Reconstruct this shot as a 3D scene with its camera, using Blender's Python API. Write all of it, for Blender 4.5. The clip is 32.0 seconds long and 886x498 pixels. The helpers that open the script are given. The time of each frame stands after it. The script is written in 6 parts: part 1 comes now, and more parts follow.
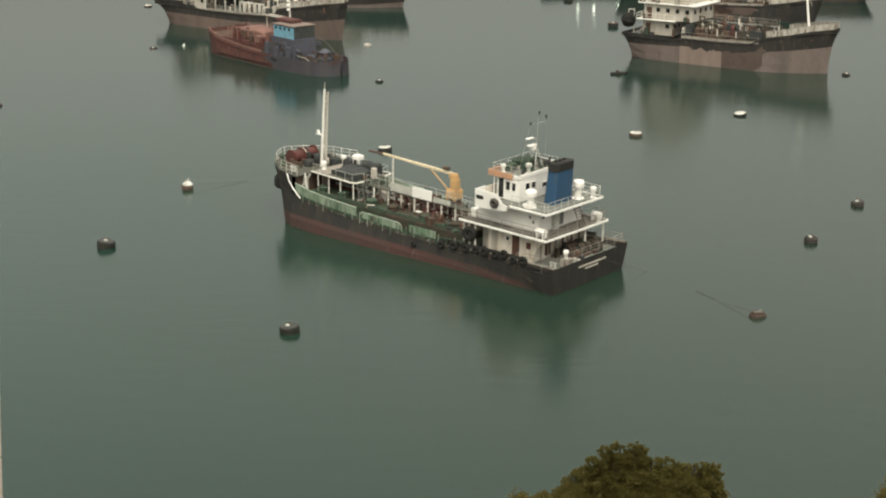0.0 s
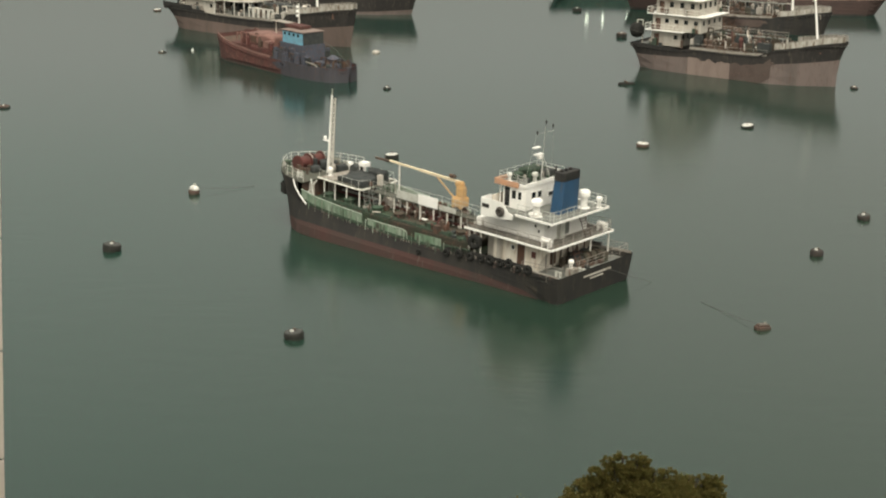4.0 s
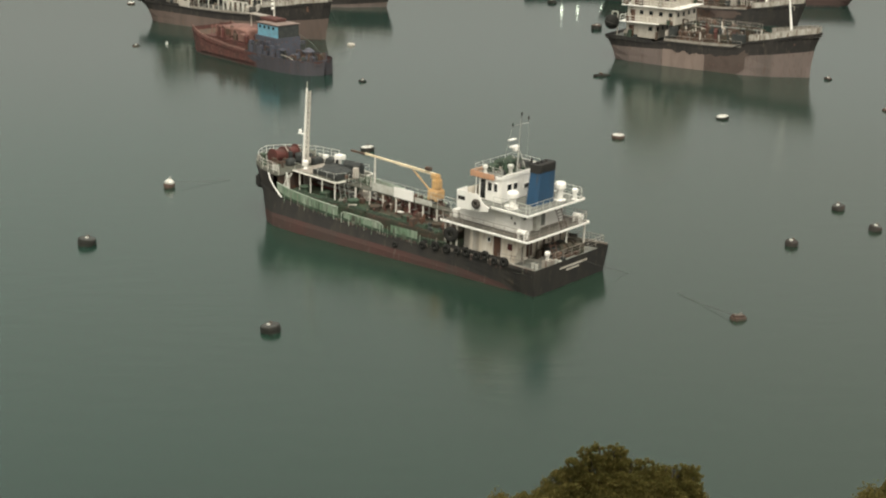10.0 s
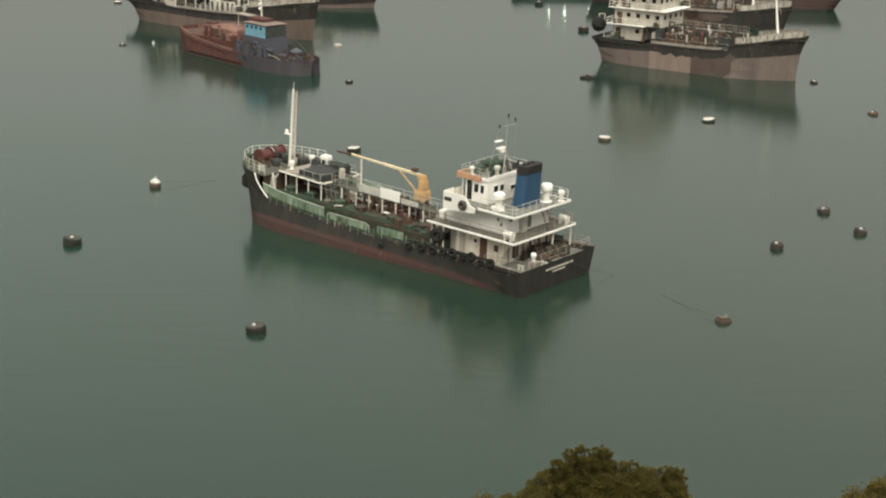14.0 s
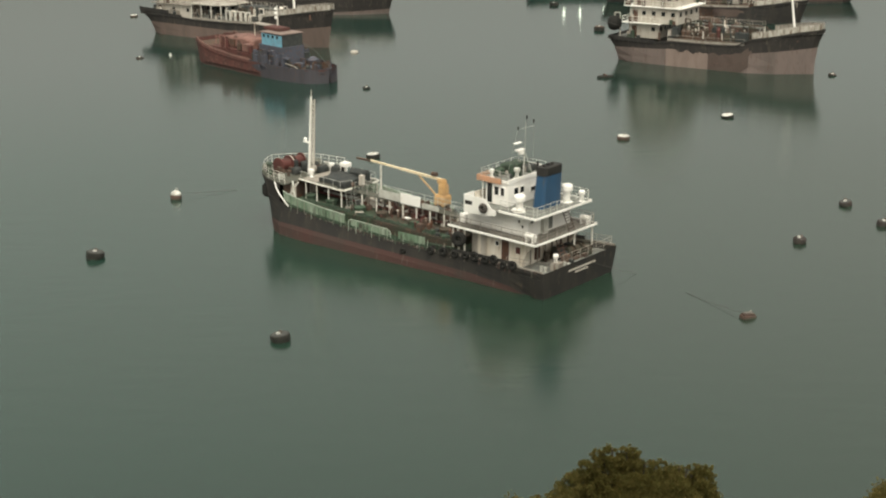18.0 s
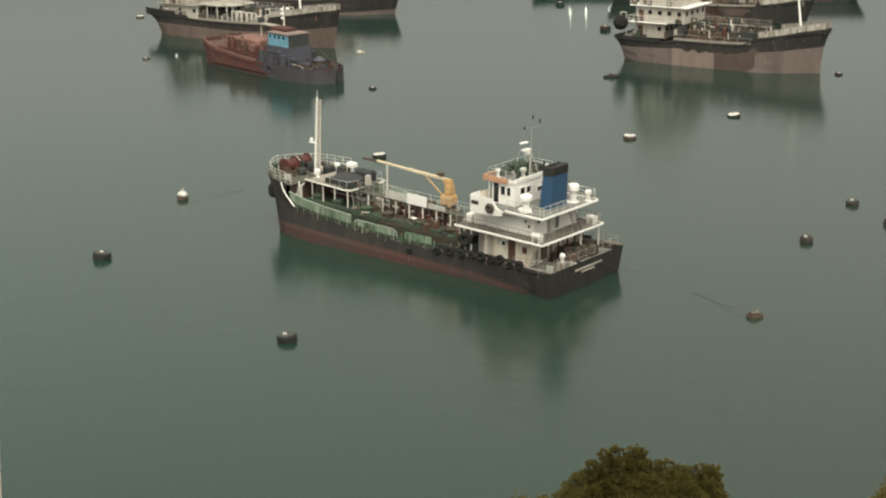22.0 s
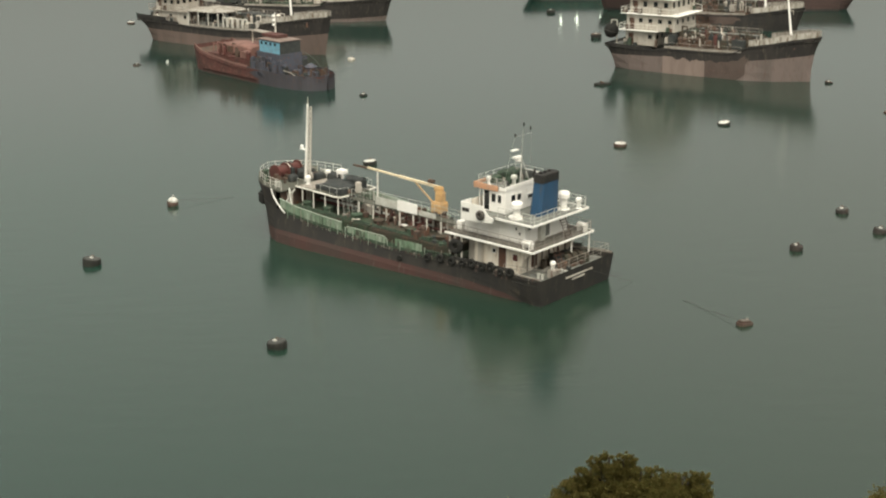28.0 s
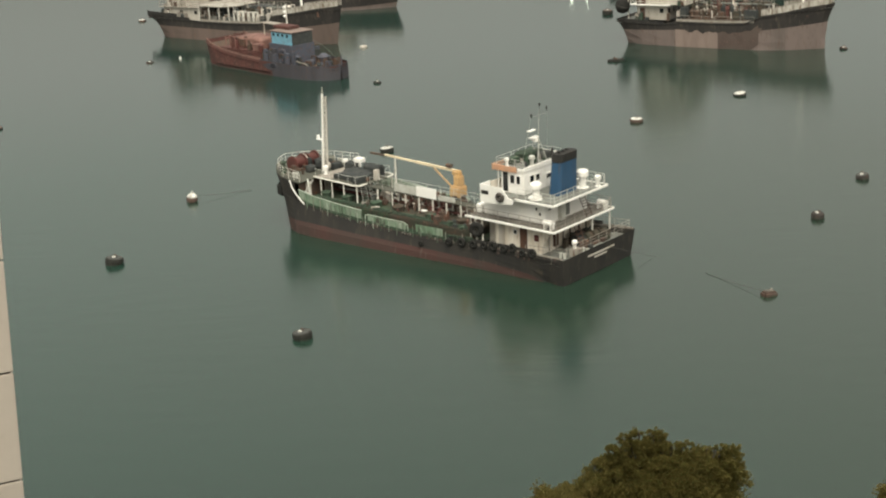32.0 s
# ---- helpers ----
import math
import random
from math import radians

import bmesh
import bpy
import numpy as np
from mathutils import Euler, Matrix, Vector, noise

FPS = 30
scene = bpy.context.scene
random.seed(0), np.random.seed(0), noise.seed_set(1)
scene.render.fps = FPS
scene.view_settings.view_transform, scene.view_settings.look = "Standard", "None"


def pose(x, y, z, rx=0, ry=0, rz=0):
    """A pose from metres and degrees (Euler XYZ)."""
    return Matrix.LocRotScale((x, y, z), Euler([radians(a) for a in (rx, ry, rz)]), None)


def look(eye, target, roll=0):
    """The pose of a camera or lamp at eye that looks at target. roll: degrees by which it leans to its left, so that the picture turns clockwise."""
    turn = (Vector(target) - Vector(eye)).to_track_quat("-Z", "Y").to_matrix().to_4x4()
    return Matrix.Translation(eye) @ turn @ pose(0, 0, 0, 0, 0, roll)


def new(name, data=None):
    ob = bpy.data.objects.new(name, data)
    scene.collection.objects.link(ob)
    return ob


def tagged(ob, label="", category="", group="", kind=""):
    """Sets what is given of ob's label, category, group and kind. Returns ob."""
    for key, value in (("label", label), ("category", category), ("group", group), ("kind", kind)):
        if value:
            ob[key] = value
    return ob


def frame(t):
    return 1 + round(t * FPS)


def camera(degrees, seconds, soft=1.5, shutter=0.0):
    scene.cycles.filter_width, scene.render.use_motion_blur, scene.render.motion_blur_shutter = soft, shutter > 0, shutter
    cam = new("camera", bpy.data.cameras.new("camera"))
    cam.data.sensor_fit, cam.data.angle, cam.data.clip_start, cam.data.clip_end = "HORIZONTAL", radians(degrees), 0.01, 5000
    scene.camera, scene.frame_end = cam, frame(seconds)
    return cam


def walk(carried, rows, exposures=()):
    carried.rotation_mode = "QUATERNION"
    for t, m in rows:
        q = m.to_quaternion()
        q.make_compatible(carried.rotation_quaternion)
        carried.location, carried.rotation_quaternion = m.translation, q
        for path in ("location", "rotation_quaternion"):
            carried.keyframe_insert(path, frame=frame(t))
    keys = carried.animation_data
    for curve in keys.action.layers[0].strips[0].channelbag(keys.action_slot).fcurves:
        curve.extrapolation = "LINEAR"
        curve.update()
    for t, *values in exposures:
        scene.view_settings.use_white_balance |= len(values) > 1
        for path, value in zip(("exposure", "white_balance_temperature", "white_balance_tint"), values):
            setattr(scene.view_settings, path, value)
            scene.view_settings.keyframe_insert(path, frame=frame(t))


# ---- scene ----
cam = camera(2 * math.degrees(math.atan(784 / 2700)), 32.0, soft=2.1)
CAM_Z = 42.0
walk(cam, [
    (0.0, pose(0, 0, CAM_Z, 73.011, 0.148, 0.475)),
    (0.5, pose(0, 0, CAM_Z, 72.983, -0.016, 0.813)),
    (1.0, pose(0, 0, CAM_Z, 73.000, -0.184, 1.080)),
    (1.5, pose(0, 0, CAM_Z, 73.081, -0.259, 1.136)),
    (2.0, pose(0, 0, CAM_Z, 73.113, -0.327, 1.120)),
    (2.5, pose(0, 0, CAM_Z, 73.176, -0.450, 1.084)),
    (3.0, pose(0, 0, CAM_Z, 73.233, -0.549, 1.011)),
    (3.5, pose(0, 0, CAM_Z, 73.312, -0.538, 0.906)),
    (5.5, pose(0, 0, CAM_Z, 73.251, -0.643, 0.893)),
    (6.0, pose(0, 0, CAM_Z, 73.349, -0.547, 0.257)),
    (6.5, pose(0, 0, CAM_Z, 73.332, -0.506, -0.073)),
    (7.0, pose(0, 0, CAM_Z, 73.170, -0.481, -0.189)),
    (7.5, pose(0, 0, CAM_Z, 73.061, -0.477, -0.287)),
    (8.0, pose(0, 0, CAM_Z, 72.999, -0.540, -0.177)),
    (8.5, pose(0, 0, CAM_Z, 72.987, -0.689, 0.061)),
    (9.0, pose(0, 0, CAM_Z, 72.998, -0.765, 0.234)),
    (9.5, pose(0, 0, CAM_Z, 72.967, -0.619, 0.172)),
    (10.0, pose(0, 0, CAM_Z, 73.028, -0.509, -0.042)),
    (10.5, pose(0, 0, CAM_Z, 73.005, -0.555, -0.119)),
    (11.0, pose(0, 0, CAM_Z, 72.924, -0.620, -0.158)),
    (11.5, pose(0, 0, CAM_Z, 72.993, -0.768, -0.266)),
    (12.0, pose(0, 0, CAM_Z, 73.056, -0.820, -0.371)),
    (12.5, pose(0, 0, CAM_Z, 73.073, -0.793, -0.453)),
    (13.0, pose(0, 0, CAM_Z, 73.084, -0.853, -0.495)),
    (13.5, pose(0, 0, CAM_Z, 73.085, -0.916, -0.457)),
    (14.0, pose(0, 0, CAM_Z, 73.076, -0.932, -0.461)),
    (14.5, pose(0, 0, CAM_Z, 73.080, -0.980, -0.483)),
    (16.5, pose(0, 0, CAM_Z, 72.976, 0.813, -0.642)),
    (17.0, pose(0, 0, CAM_Z, 73.138, 0.856, -0.539)),
    (17.5, pose(0, 0, CAM_Z, 73.230, 0.820, -0.434)),
    (18.0, pose(0, 0, CAM_Z, 73.219, 0.833, -0.143)),
    (18.5, pose(0, 0, CAM_Z, 73.093, 0.840, -0.012)),
    (19.0, pose(0, 0, CAM_Z, 72.997, 0.973, 0.028)),
    (19.5, pose(0, 0, CAM_Z, 73.046, 1.218, 0.243)),
    (20.0, pose(0, 0, CAM_Z, 73.095, 1.265, 0.279)),
    (20.5, pose(0, 0, CAM_Z, 73.084, 1.234, 0.192)),
    (21.0, pose(0, 0, CAM_Z, 73.127, 1.130, 0.156)),
    (21.5, pose(0, 0, CAM_Z, 73.169, 1.043, 0.113)),
    (22.0, pose(0, 0, CAM_Z, 73.223, 1.018, 0.055)),
    (22.5, pose(0, 0, CAM_Z, 73.231, 0.954, 0.056)),
    (23.0, pose(0, 0, CAM_Z, 73.220, 0.922, 0.047)),
    (23.5, pose(0, 0, CAM_Z, 73.271, 0.915, -0.021)),
    (24.0, pose(0, 0, CAM_Z, 73.308, 0.873, -0.083)),
    (24.5, pose(0, 0, CAM_Z, 73.321, 0.815, -0.124)),
    (25.0, pose(0, 0, CAM_Z, 73.348, 0.708, -0.154)),
    (25.5, pose(0, 0, CAM_Z, 73.415, 0.611, -0.214)),
    (27.5, pose(0, 0, CAM_Z, 73.378, 0.703, -0.127)),
    (28.0, pose(0, 0, CAM_Z, 73.483, 0.756, -0.246)),
    (28.5, pose(0, 0, CAM_Z, 73.672, 0.596, -0.136)),
    (29.0, pose(0, 0, CAM_Z, 73.730, 0.640, -0.022)),
    (29.5, pose(0, 0, CAM_Z, 73.653, 0.640, -0.031)),
    (30.0, pose(0, 0, CAM_Z, 73.481, 0.686, -0.022)),
    (30.5, pose(0, 0, CAM_Z, 73.259, 1.015, -0.025)),
    (31.0, pose(0, 0, CAM_Z, 73.139, 1.988, -0.050)),
    (31.5, pose(0, 0, CAM_Z, 72.999, 3.041, -0.002)),
    (32.0, pose(0, 0, CAM_Z, 72.889, 3.418, -0.227)),
], exposures=[(0.0, 0.61, 7300, 5), (20.0, 0.61, 7300, 5), (24.0, 0.67, 7300, 5), (32.0, 0.67, 7300, 5)])

# ---- light: even overcast sky, a very wide weak sun ----
SUN_EL, SUN_AZ = radians(60), radians(178)
world = bpy.data.worlds.new("overcast")
scene.world = world
world.use_nodes = True
wn, wl = world.node_tree.nodes, world.node_tree.links
sky = wn.new("ShaderNodeTexSky")
sky.sky_type = "NISHITA"
sky.sun_disc = False
sky.sun_elevation, sky.sun_rotation = SUN_EL, SUN_AZ
sky.dust_density, sky.air_density = 6.0, 1.2
grey = wn.new("ShaderNodeHueSaturation")
grey.inputs["Saturation"].default_value = 0.12
grey.inputs["Value"].default_value = 1.0
wl.new(sky.outputs[0], grey.inputs["Color"])
wl.new(grey.outputs[0], wn["Background"].inputs["Color"])
wn["Background"].inputs["Strength"].default_value = 0.118
sun = new("sun", bpy.data.lights.new("sun", "SUN"))
sun.data.energy, sun.data.angle, sun.data.color = 1.4, radians(70), (1.0, 0.96, 0.90)
sun.matrix_world = look((math.sin(SUN_AZ) * 50 * math.cos(SUN_EL), math.cos(SUN_AZ) * 50 * math.cos(SUN_EL), 50 * math.sin(SUN_EL)), (0, 0, 0))


# ---- materials ----
def surface(name, base, dark=None, stain=None, rough=0.6, metal=0.0, scale=0.8, fine=9.0, amount=0.5,
            bump=0.15, streak=False, vary=0.0):
    """Painted or bare surface: broad patches towards dark, fine grain, and stains, at real size."""
    m = bpy.data.materials.new(name)
    m.use_nodes = True
    n, l = m.node_tree.nodes, m.node_tree.links
    b = n["Principled BSDF"]
    dark = dark or tuple(c * 0.6 for c in base)
    stain = stain or dark
    tc = n.new("ShaderNodeTexCoord")
    mp = n.new("ShaderNodeMapping")
    if streak:
        mp.inputs["Scale"].default_value = (1.0, 1.0, 0.22)
    l.new(tc.outputs["Object"], mp.inputs["Vector"])
    big = n.new("ShaderNodeTexNoise")
    big.inputs["Scale"].default_value, big.inputs["Detail"].default_value = scale, 5
    big.inputs["Roughness"].default_value = 0.65
    l.new(mp.outputs[0], big.inputs["Vector"])
    r1 = n.new("ShaderNodeValToRGB")
    r1.color_ramp.elements[0].position, r1.color_ramp.elements[1].position = 0.42, 0.68
    r1.color_ramp.elements[0].color, r1.color_ramp.elements[1].color = (*base, 1), (*dark, 1)
    l.new(big.outputs["Fac"], r1.inputs[0])
    small = n.new("ShaderNodeTexNoise")
    small.inputs["Scale"].default_value, small.inputs["Detail"].default_value = fine * 0.35, 6
    l.new(mp.outputs[0], small.inputs["Vector"])
    r2 = n.new("ShaderNodeValToRGB")
    r2.color_ramp.elements[0].position, r2.color_ramp.elements[1].position = 0.72 - 0.28 * amount, 0.86 - 0.2 * amount
    l.new(small.outputs["Fac"], r2.inputs[0])
    mix = n.new("ShaderNodeMixRGB")
    mix.inputs[2].default_value = (*stain, 1)
    l.new(r2.outputs[0], mix.inputs[0])
    l.new(r1.outputs[0], mix.inputs[1])
    out = mix.outputs[0]
    if vary:
        info = n.new("ShaderNodeObjectInfo")
        hs = n.new("ShaderNodeHueSaturation")
        mr = n.new("ShaderNodeMapRange")
        mr.inputs["To Min"].default_value, mr.inputs["To Max"].default_value = 1 - vary, 1 + vary
        l.new(info.outputs["Random"], mr.inputs["Value"])
        l.new(mr.outputs[0], hs.inputs["Value"])
        l.new(out, hs.inputs["Color"])
        out = hs.outputs[0]
    l.new(out, b.inputs["Base Color"])
    b.inputs["Roughness"].default_value, b.inputs["Metallic"].default_value = rough, metal
    b.inputs["Specular IOR Level"].default_value = 0.28
    grain = n.new("ShaderNodeTexNoise")
    grain.inputs["Scale"].default_value = fine
    l.new(tc.outputs["Object"], grain.inputs["Vector"])
    bp = n.new("ShaderNodeBump")
    bp.inputs["Strength"].default_value, bp.inputs["Distance"].default_value = bump, 0.03
    l.new(grain.outputs["Fac"], bp.inputs["Height"])
    l.new(bp.outputs[0], b.inputs["Normal"])
    return m


RUST = (0.16, 0.065, 0.03)
hull_black = surface("hull_black", (0.027, 0.026, 0.025), (0.042, 0.038, 0.033), (0.075, 0.062, 0.048), 0.65, scale=0.6, amount=0.5, streak=True)
hull_red = surface("hull_red", (0.070, 0.037, 0.033), (0.050, 0.042, 0.037), (0.105, 0.08, 0.07), 0.7, scale=0.13, amount=0.45, streak=True)
hull_pink = surface("hull_pink", (0.160, 0.126, 0.116), (0.115, 0.095, 0.087), (0.115, 0.08, 0.067), 0.75, scale=0.35, amount=0.6, streak=True)
old_black = surface("weathered_black", (0.025, 0.023, 0.022), (0.038, 0.034, 0.031), (0.075, 0.063, 0.052), 0.75, scale=0.4, amount=0.6, streak=True)
hull_patch = surface("hull_patch", (0.088, 0.067, 0.058), (0.068, 0.048, 0.043), (0.15, 0.09, 0.075), 0.7, scale=0.5)
white = surface("white_paint", (0.83, 0.82, 0.79), (0.75, 0.735, 0.69), (0.36, 0.25, 0.17), 0.45, scale=0.7, amount=0.18, streak=True, bump=0.05)
cream = surface("old_cream_paint", (0.76, 0.71, 0.63), (0.60, 0.53, 0.43), (0.32, 0.21, 0.13), 0.55, scale=0.9, amount=0.55, streak=True, bump=0.05)
# stained old white; its dulled tone also stands in for haze on far ships
grimy = surface("grimy_hazed_white_paint", (0.50, 0.47, 0.42), (0.38, 0.34, 0.29), (0.22, 0.14, 0.09), 0.6, scale=0.9, amount=0.5, streak=True, bump=0.05)
dirty = surface("dirty_paint", (0.30, 0.28, 0.25), (0.21, 0.185, 0.155), (0.13, 0.09, 0.065), 0.7, scale=0.8, amount=0.6, streak=True, bump=0.05)
mottled = surface("mottled_old_paint", (0.42, 0.40, 0.36), (0.15, 0.135, 0.11), (0.12, 0.085, 0.06), 0.7, scale=0.9, amount=0.75, streak=True, bump=0.05)
pale_green = surface("pale_green_bulwark", (0.21, 0.22, 0.185), (0.12, 0.115, 0.095), (0.075, 0.062, 0.05), 0.65, scale=0.9, amount=0.8, streak=True)
white_pipe = surface("white_pipe_paint", (0.68, 0.67, 0.62), (0.5, 0.47, 0.41), RUST, 0.5, scale=2.0, amount=0.35, bump=0.05)
grey_pipe = surface("grey_pipe_paint", (0.50, 0.51, 0.47), (0.38, 0.37, 0.33), RUST, 0.55, scale=2.0, amount=0.45, bump=0.05)
deck_green = surface("deck_green", (0.034, 0.060, 0.036), (0.030, 0.032, 0.024), (0.07, 0.05, 0.038), 0.75, scale=0.9, amount=0.8)
bulwark_green = surface("bulwark_green", (0.125, 0.195, 0.13), (0.29, 0.34, 0.275), (0.06, 0.06, 0.047), 0.65, scale=1.1, amount=0.8, streak=True)
under_green = surface("dull_green_plate", (0.045, 0.075, 0.05), (0.028, 0.034, 0.028), (0.14, 0.16, 0.12), 0.7, scale=1.3, amount=0.6, streak=True)
deck_brown = surface("deck_brown", (0.058, 0.046, 0.036), (0.034, 0.044, 0.030), (0.095, 0.06, 0.042), 0.8, scale=0.7, amount=0.7)
boat_deck_paint = surface("boat_deck_paint", (0.13, 0.125, 0.11), (0.09, 0.08, 0.068), (0.11, 0.07, 0.05), 0.75, scale=0.8, amount=0.5)
deck_grey = surface("deck_grey", (0.17, 0.18, 0.165), (0.11, 0.11, 0.10), (0.13, 0.08, 0.055), 0.75, scale=0.8, amount=0.45)
fore_deck = surface("fore_deck_paint", (0.085, 0.09, 0.075), (0.06, 0.062, 0.05), (0.10, 0.065, 0.045), 0.75, scale=0.9, amount=0.6)
deck_rust = surface("deck_rust", (0.092, 0.062, 0.048), (0.065, 0.052, 0.044), RUST, 0.8, scale=0.8, amount=0.6)
crane_yellow = surface("crane_yellow", (0.55, 0.35, 0.16), (0.45, 0.31, 0.18), (0.28, 0.13, 0.05), 0.5, scale=0.9, amount=0.35)
boom_buff = surface("boom_buff", (0.74, 0.64, 0.46), (0.62, 0.52, 0.36), (0.3, 0.16, 0.07), 0.55, scale=0.9, amount=0.35)
orange = surface("orange_paint", (0.52, 0.28, 0.17), (0.42, 0.27, 0.19), (0.3, 0.14, 0.08), 0.5, scale=1.2, amount=0.3)
funnel_blue = surface("funnel_blue", (0.025, 0.073, 0.142), (0.032, 0.064, 0.11), (0.06, 0.07, 0.09), 0.45, scale=0.8, amount=0.3, streak=True)
cabin_blue = surface("cabin_blue", (0.15, 0.36, 0.47), (0.15, 0.27, 0.34), (0.25, 0.25, 0.24), 0.55, scale=1.2, amount=0.45)
dull_blue = surface("dull_blue", (0.072, 0.080, 0.104), (0.060, 0.062, 0.074), RUST, 0.65, scale=0.8, amount=0.5)
black = surface("black_paint", (0.02, 0.02, 0.02), (0.035, 0.033, 0.03), (0.06, 0.045, 0.035), 0.6, scale=1.5, amount=0.4)
worn_rubber = surface("worn_rubber", (0.07, 0.062, 0.055), (0.045, 0.042, 0.04), (0.11, 0.095, 0.08), 0.85, scale=3.0, fine=20, amount=0.4)
rubber = surface("rubber", (0.016, 0.016, 0.015), (0.021, 0.021, 0.019), (0.03, 0.028, 0.024), 0.95, scale=3.0, fine=20, amount=0.4)
dark_red = surface("dark_red_paint", (0.105, 0.036, 0.032), (0.07, 0.036, 0.032), (0.12, 0.07, 0.05), 0.6, scale=1.5, amount=0.5)
barge_red = surface("barge_red", (0.096, 0.040, 0.035), (0.065, 0.036, 0.032), (0.2, 0.10, 0.08), 0.75, scale=0.6, amount=0.55)
salmon = surface("salmon_paint", (0.215, 0.118, 0.10), (0.14, 0.08, 0.068), (0.28, 0.14, 0.1), 0.7, scale=0.9, amount=0.4)
worn_salmon = surface("worn_salmon", (0.19, 0.105, 0.09), (0.12, 0.07, 0.06), (0.22, 0.13, 0.1), 0.75, scale=0.9, amount=0.5)
tarp = surface("dark_tarpaulin", (0.035, 0.04, 0.04), (0.055, 0.058, 0.055), (0.09, 0.09, 0.085), 0.75, scale=1.5, amount=0.35, bump=0.4)
door_brown = surface("door_brown", (0.12, 0.065, 0.045), (0.09, 0.055, 0.045), RUST, 0.6, scale=1.5, amount=0.4)
buoy_dark = surface("buoy_dark", (0.019, 0.020, 0.017), (0.028, 0.028, 0.024), (0.055, 0.047, 0.036), 0.75, scale=1.6, amount=0.3)
buoy_brown = surface("buoy_brown", (0.085, 0.055, 0.045), (0.06, 0.05, 0.043), (0.13, 0.07, 0.05), 0.75, scale=1.6, amount=0.5)
buoy_white = surface("buoy_white", (0.62, 0.62, 0.58), (0.30, 0.29, 0.26), (0.14, 0.12, 0.10), 0.6, scale=2.0, amount=0.5)
rope = surface("rope", (0.09, 0.09, 0.08), (0.06, 0.06, 0.055), None, 0.9, scale=3.0)
tile_cream = surface("cream_wall_tile", (0.53, 0.475, 0.42), (0.48, 0.43, 0.375), (0.41, 0.36, 0.31), 0.5, scale=0.4, amount=0.3, bump=0.05, vary=0.05)
tile_brown = surface("brown_wall_tile", (0.13, 0.10, 0.075), None, None, 0.5, scale=0.4, vary=0.08)
grout = surface("dark_joint", (0.09, 0.075, 0.06), None, None, 0.8)
concrete = surface("concrete_wall", (0.42, 0.39, 0.35), (0.34, 0.31, 0.28), (0.25, 0.23, 0.2), 0.8, scale=0.3, streak=True)
earth = surface("hillside_earth", (0.11, 0.09, 0.06), (0.07, 0.075, 0.04), (0.05, 0.06, 0.03), 0.95, scale=0.15, fine=4, amount=0.6, bump=0.5)
bark = surface("bark", (0.07, 0.06, 0.042), (0.05, 0.045, 0.032), None, 0.9, scale=2, fine=14, bump=0.6)


def glass_material(name, tint):
    m = bpy.data.materials.new(name)
    m.use_nodes = True
    b = m.node_tree.nodes["Principled BSDF"]
    b.inputs["Base Color"].default_value = (*tint, 1)
    b.inputs["Roughness"].default_value = 0.08
    b.inputs["IOR"].default_value = 1.5
    return m


glass = glass_material("dark_window_glass", (0.012, 0.014, 0.015))
lamp_glow = bpy.data.materials.new("lamp_glow")
lamp_glow.use_nodes = True
lamp_glow.node_tree.nodes["Principled BSDF"].inputs["Emission Color"].default_value = (0.85, 1.0, 0.85, 1)
lamp_glow.node_tree.nodes["Principled BSDF"].inputs["Emission Strength"].default_value = 9.0


def leaf_material(name, a, b2):
    m = bpy.data.materials.new(name)
    m.use_nodes = True
    n, l = m.node_tree.nodes, m.node_tree.links
    b = n["Principled BSDF"]
    g = n.new("ShaderNodeNewGeometry")
    r = n.new("ShaderNodeValToRGB")
    r.color_ramp.elements[0].color, r.color_ramp.elements[1].color = (*a, 1), (*b2, 1)
    l.new(g.outputs["Random Per Island"], r.inputs[0])
    l.new(r.outputs[0], b.inputs["Base Color"])
    b.inputs["Roughness"].default_value = 0.75
    b.inputs["Specular IOR Level"].default_value = 0.2
    tr = n.new("ShaderNodeBsdfTranslucent")
    l.new(r.outputs[0], tr.inputs["Color"])
    mx = n.new("ShaderNodeMixShader")
    mx.inputs[0].default_value = 0.68
    l.new(b.outputs[0], mx.inputs[1])
    l.new(tr.outputs[0], mx.inputs[2])
    l.new(mx.outputs[0], n["Material Output"].inputs["Surface"])
    return m


leaf_dark = leaf_material("leaf_olive", (0.15, 0.155, 0.05), (0.235, 0.185, 0.065))
leaf_light = leaf_material("leaf_yellow_green", (0.19, 0.175, 0.06), (0.25, 0.20, 0.075))

water_mat = bpy.data.materials.new("harbour_water")
water_mat.use_nodes = True
n, l = water_mat.node_tree.nodes, water_mat.node_tree.links
b = n["Principled BSDF"]
tc = n.new("ShaderNodeTexCoord")
patch = n.new("ShaderNodeTexNoise")
patch.inputs["Scale"].default_value, patch.inputs["Detail"].default_value = 0.012, 3
l.new(tc.outputs["Object"], patch.inputs["Vector"])
ramp = n.new("ShaderNodeValToRGB")
ramp.color_ramp.elements[0].color, ramp.color_ramp.elements[1].color = (0.010, 0.039, 0.029, 1), (0.019, 0.031, 0.020, 1)
